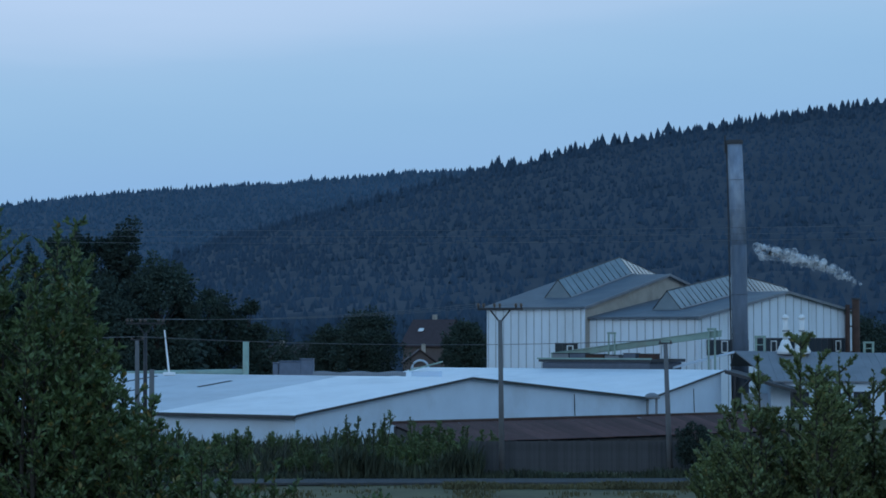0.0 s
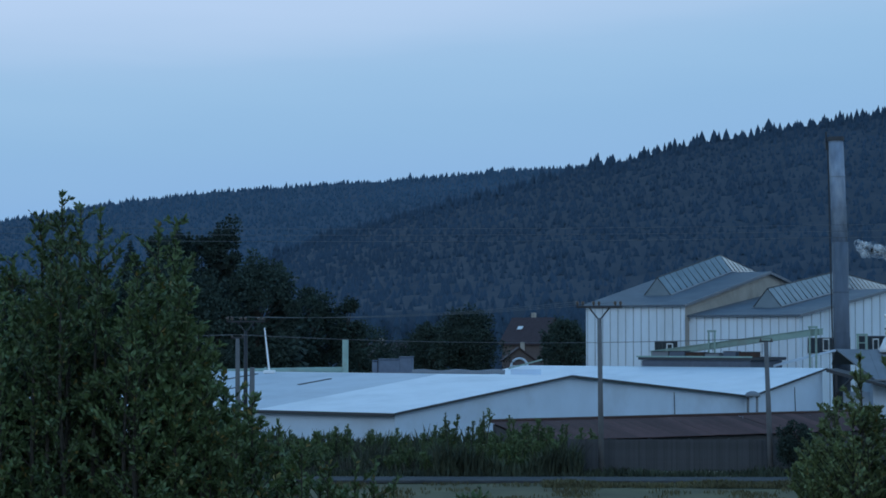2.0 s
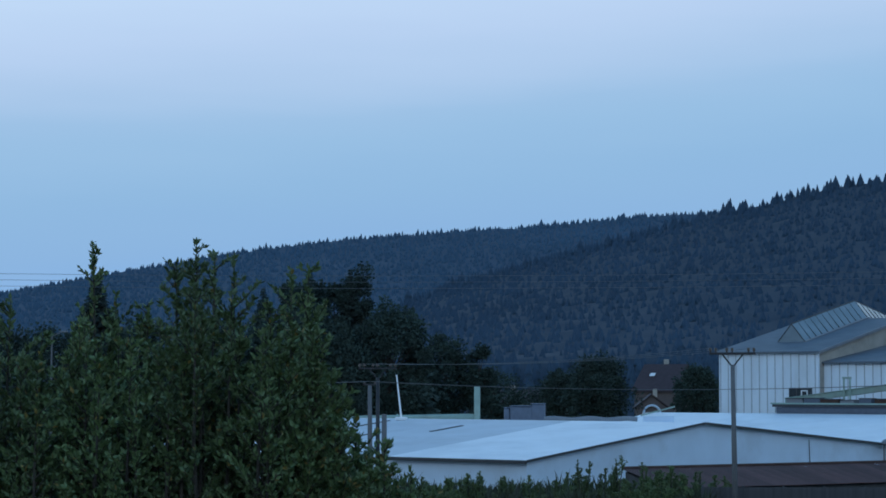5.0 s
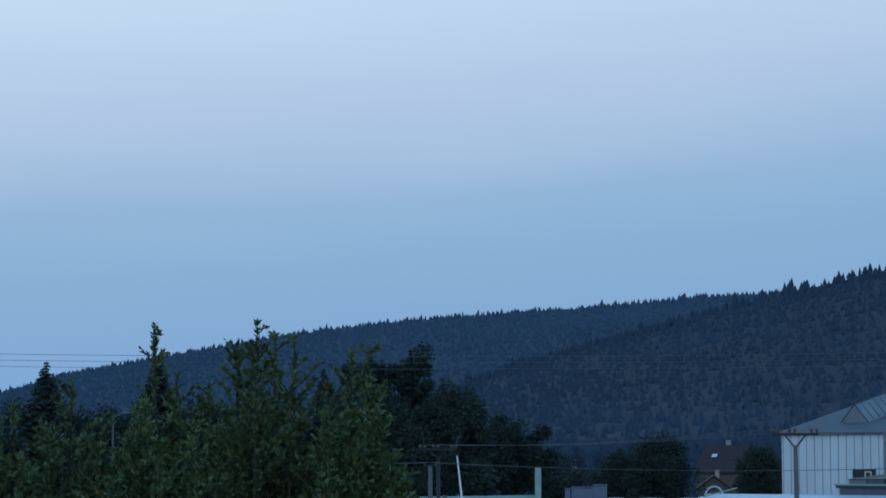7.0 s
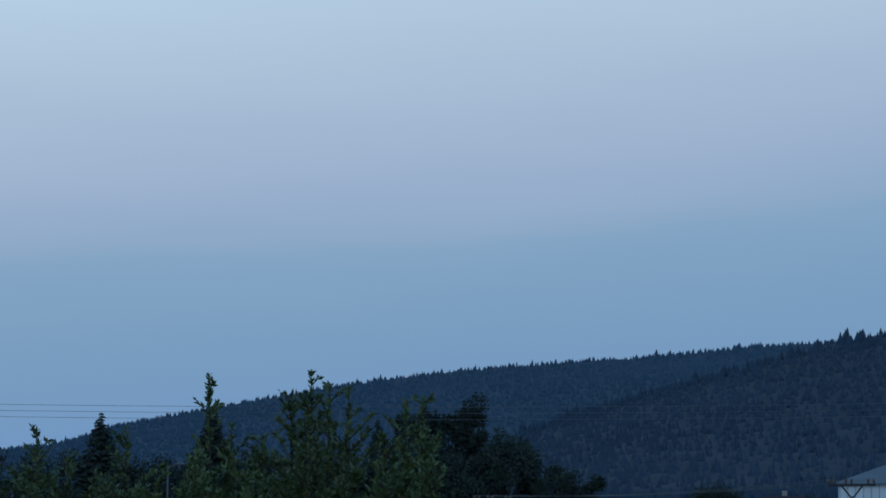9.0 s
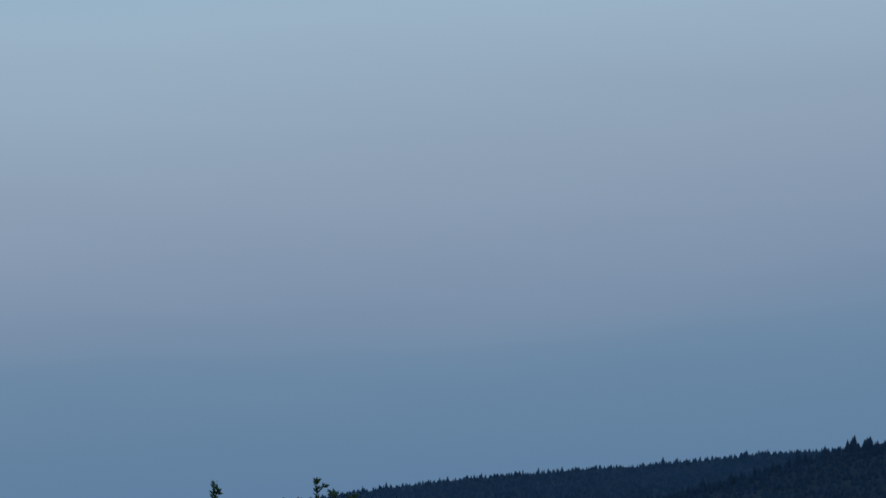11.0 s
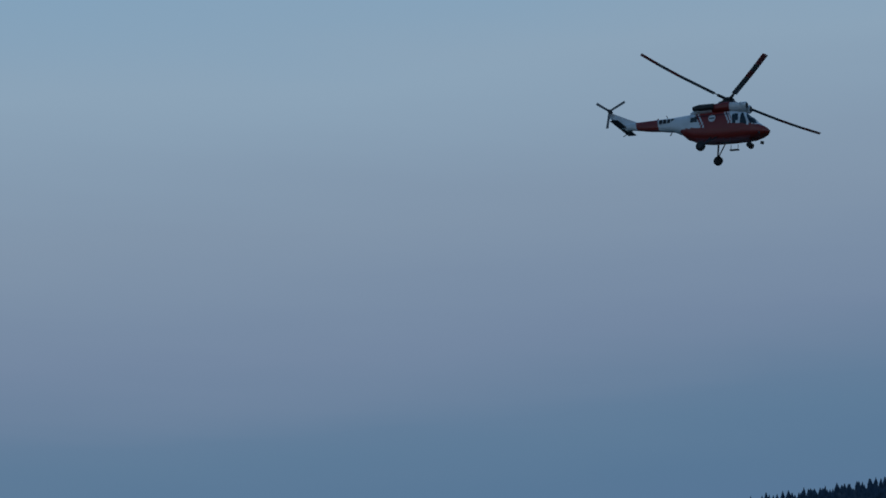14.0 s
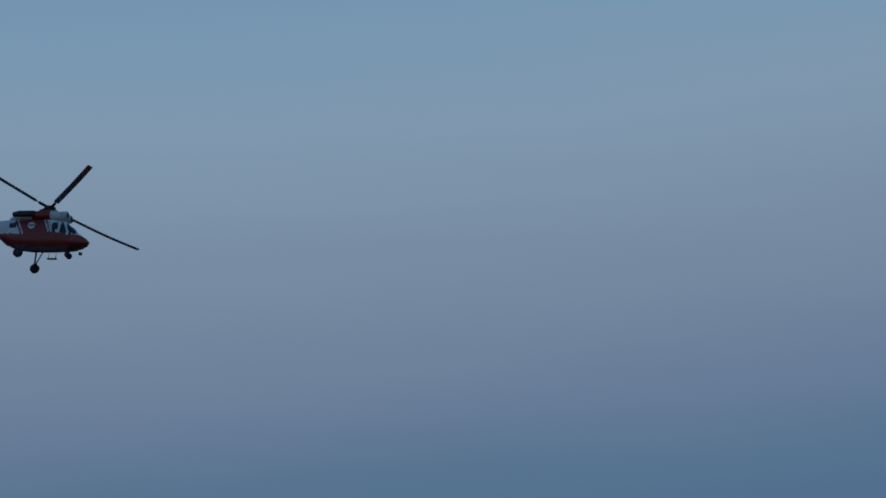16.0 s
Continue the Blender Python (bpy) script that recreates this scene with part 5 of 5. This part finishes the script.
# ---- weeds between lane and warehouse ----
def weeds(name, label, count, area, hmin, hmax, material, rng, wide=0.05, lean=0.7):
    vs, fs = [], []
    x0, x1, y0, y1 = area
    for _ in range(count):
        x, y = rng.uniform(x0, x1), rng.uniform(y0, y1)
        g = noise.noise(Vector((x * 0.35, y * 0.35, 7)))
        h = (hmin + (hmax - hmin) * rng.random() ** 1.6) * (0.8 + 0.9 * g)
        if h < 0.1:
            continue
        a = rng.uniform(0, 6.28)
        dx, dy = math.cos(a) * h * lean * rng.random(), math.sin(a) * h * lean * rng.random()
        wx, wy = wide * math.cos(a + 1.57), wide * math.sin(a + 1.57)
        o = len(vs)
        vs += [(x - wx, y - wy, -0.05), (x + wx, y + wy, -0.05), (x + dx * 0.4 + wx * 0.8, y + dy * 0.4 + wy * 0.8, h * 0.6), (x + dx * 0.4 - wx * 0.8, y + dy * 0.4 - wy * 0.8, h * 0.6), (x + dx, y + dy, h)]
        fs += [(o, o + 1, o + 2, o + 3), (o + 3, o + 2, o + 4)]
    return tagged(part(name, (vs, fs), material), label, "weeds", kind="stuff")


rng = random.Random(55)
weeds("tall_weeds", "tangle of tall dull green weeds beside the lane", 9000, (-26, 2.0, 121.5, 133), 0.4, 1.5, M_WEED, rng, 0.035)
weeds("dry_stalks", "thin dry weed stalks among the green", 5200, (-26, 1.5, 120.6, 128), 0.5, 1.5, M_STRAW, rng, 0.025)
weeds("roadside_grass", "rough grass along the lane and fence foot", 9000, (-30, 22, 119.3, 122.2), 0.12, 0.5, M_WEED, rng, 0.04)
weeds("meadow_grass", "short rough meadow grass", 22000, (-14, 18, 100, 113.5), 0.05, 0.13, M_LAWN, rng, 0.035)
weeds("front_weeds", "rank weeds before the low shed", 2600, (-6, 2.2, 119.8, 122.5), 0.9, 1.9, M_WEED, rng, 0.06)
weeds("verge_grass", "unmown grass verge between meadow and lane", 9000, (0.0, 26, 111.0, 113.2), 0.12, 0.3, M_LAWN, rng, 0.04)
weeds("yard_weeds", "weeds against the warehouse wall", 7000, (-22, 4, 133, 147), 0.5, 1.6, M_WEED, rng, 0.06)
for x, y, h, w in ((-5.0, 128, 3.1, 2.6), (-6.3, 129, 2.6, 2.0), (-9.5, 129, 2.4, 2.2), (-11.6, 128, 2.6, 1.6), (-1.4, 128.5, 2.9, 1.5), (-0.2, 129.5, 2.6, 1.6), (-12.9, 127, 2.2, 1.8), (-2.6, 127, 2.2, 1.8), (-3.4, 120.9, 1.9, 1.8), (-1.6, 121.2, 2.1, 1.8), (0.2, 121.5, 1.9, 1.6), (-14.6, 128, 2.4, 2), (-8, 127, 1.9, 2.0), (-1.0, 127.0, 2.9, 2.4), (1.2, 127.2, 2.6, 2.2), (2.8, 127.6, 2.3, 2.0), (-3.0, 129.0, 3.4, 2.4), (0.2, 125.2, 2.4, 2.2), (-2.2, 124.6, 2.3, 2.2)):
    sh = []
    for k in range(7):
        sh.append((x + rng.uniform(-w, w) * 0.45, y + rng.uniform(-0.5, 0.5), h * rng.uniform(0.6, 1.0), 0.35, 420))
    shoot_shrub("weed_bush", "upright dull green weed bush by the warehouse", sh, 0.02, rng, 0.13)

for k in range(52):
    x, y, h = rng.uniform(-17, 1.5), rng.uniform(120.8, 128.5), rng.uniform(0.9, 1.9)
    shoot_shrub("weed_bush", "low leafy weed clump beside the lane", [(x + rng.uniform(-0.5, 0.5), y + rng.uniform(-0.3, 0.3), h * rng.uniform(0.6, 1), 0.4, 220) for _ in range(5)], 0.03, rng, 0.12, 1.5)

# ---- roof sheets of the low shed and boards of the fence ----
me_sheet = None
for k in range(30):
    if me_sheet is None:
        vs, fs = [], []
        for i in range(9):
            s = i / 8 * 0.98
            z = 0.035 * (i % 2)
            for d in (0.0, -4.75):
                p = SU * s + SV * d
                vs.append((p.x, p.y, z + d * 0.21))
        n = len(vs)
        vs += [(x, y, z - 0.02) for x, y, z in vs]
        for i in range(8):
            fs += [(2 * i, 2 * i + 1, 2 * i + 3, 2 * i + 2), (n + 2 * i, n + 2 * i + 2, n + 2 * i + 3, n + 2 * i + 1), (2 * i + 1, n + 2 * i + 1, n + 2 * i + 3, 2 * i + 3)]
        me_sheet = mesh_of("roof_sheet", vs, fs, M_TILE)
    ob = new("roof_sheet", me_sheet)
    ob.parent = lowshed
    ob.location = (*shed_at(k, 0, 0)[:2], 2.46 + rng.uniform(-0.015, 0.015))

fence = thing("board_fence", "dark weathered board fence beside the lane", "fence")
me_board = mesh_of("board", *box(-0.068, 0.068, -0.015, 0.015, 0.05, 1.82, 0.006), M_FENCE)
for k in range(136):
    ob = new("board", me_board)
    ob.parent = fence
    ob.location = (1.5 + k * 0.141, 123.4 + 0.004 * (k % 2), rng.uniform(-0.03, 0.02))
for k in range(9):
    part("post", box(1.45 + k * 2.25, 1.57 + k * 2.25, 123.46, 123.58, -0.3, 1.9, 0.01), M_FENCE, fence)
for z in (0.4, 1.45):
    part("rail", box(1.4, 20.7, 123.425, 123.455, z, z + 0.09), M_FENCE, fence)
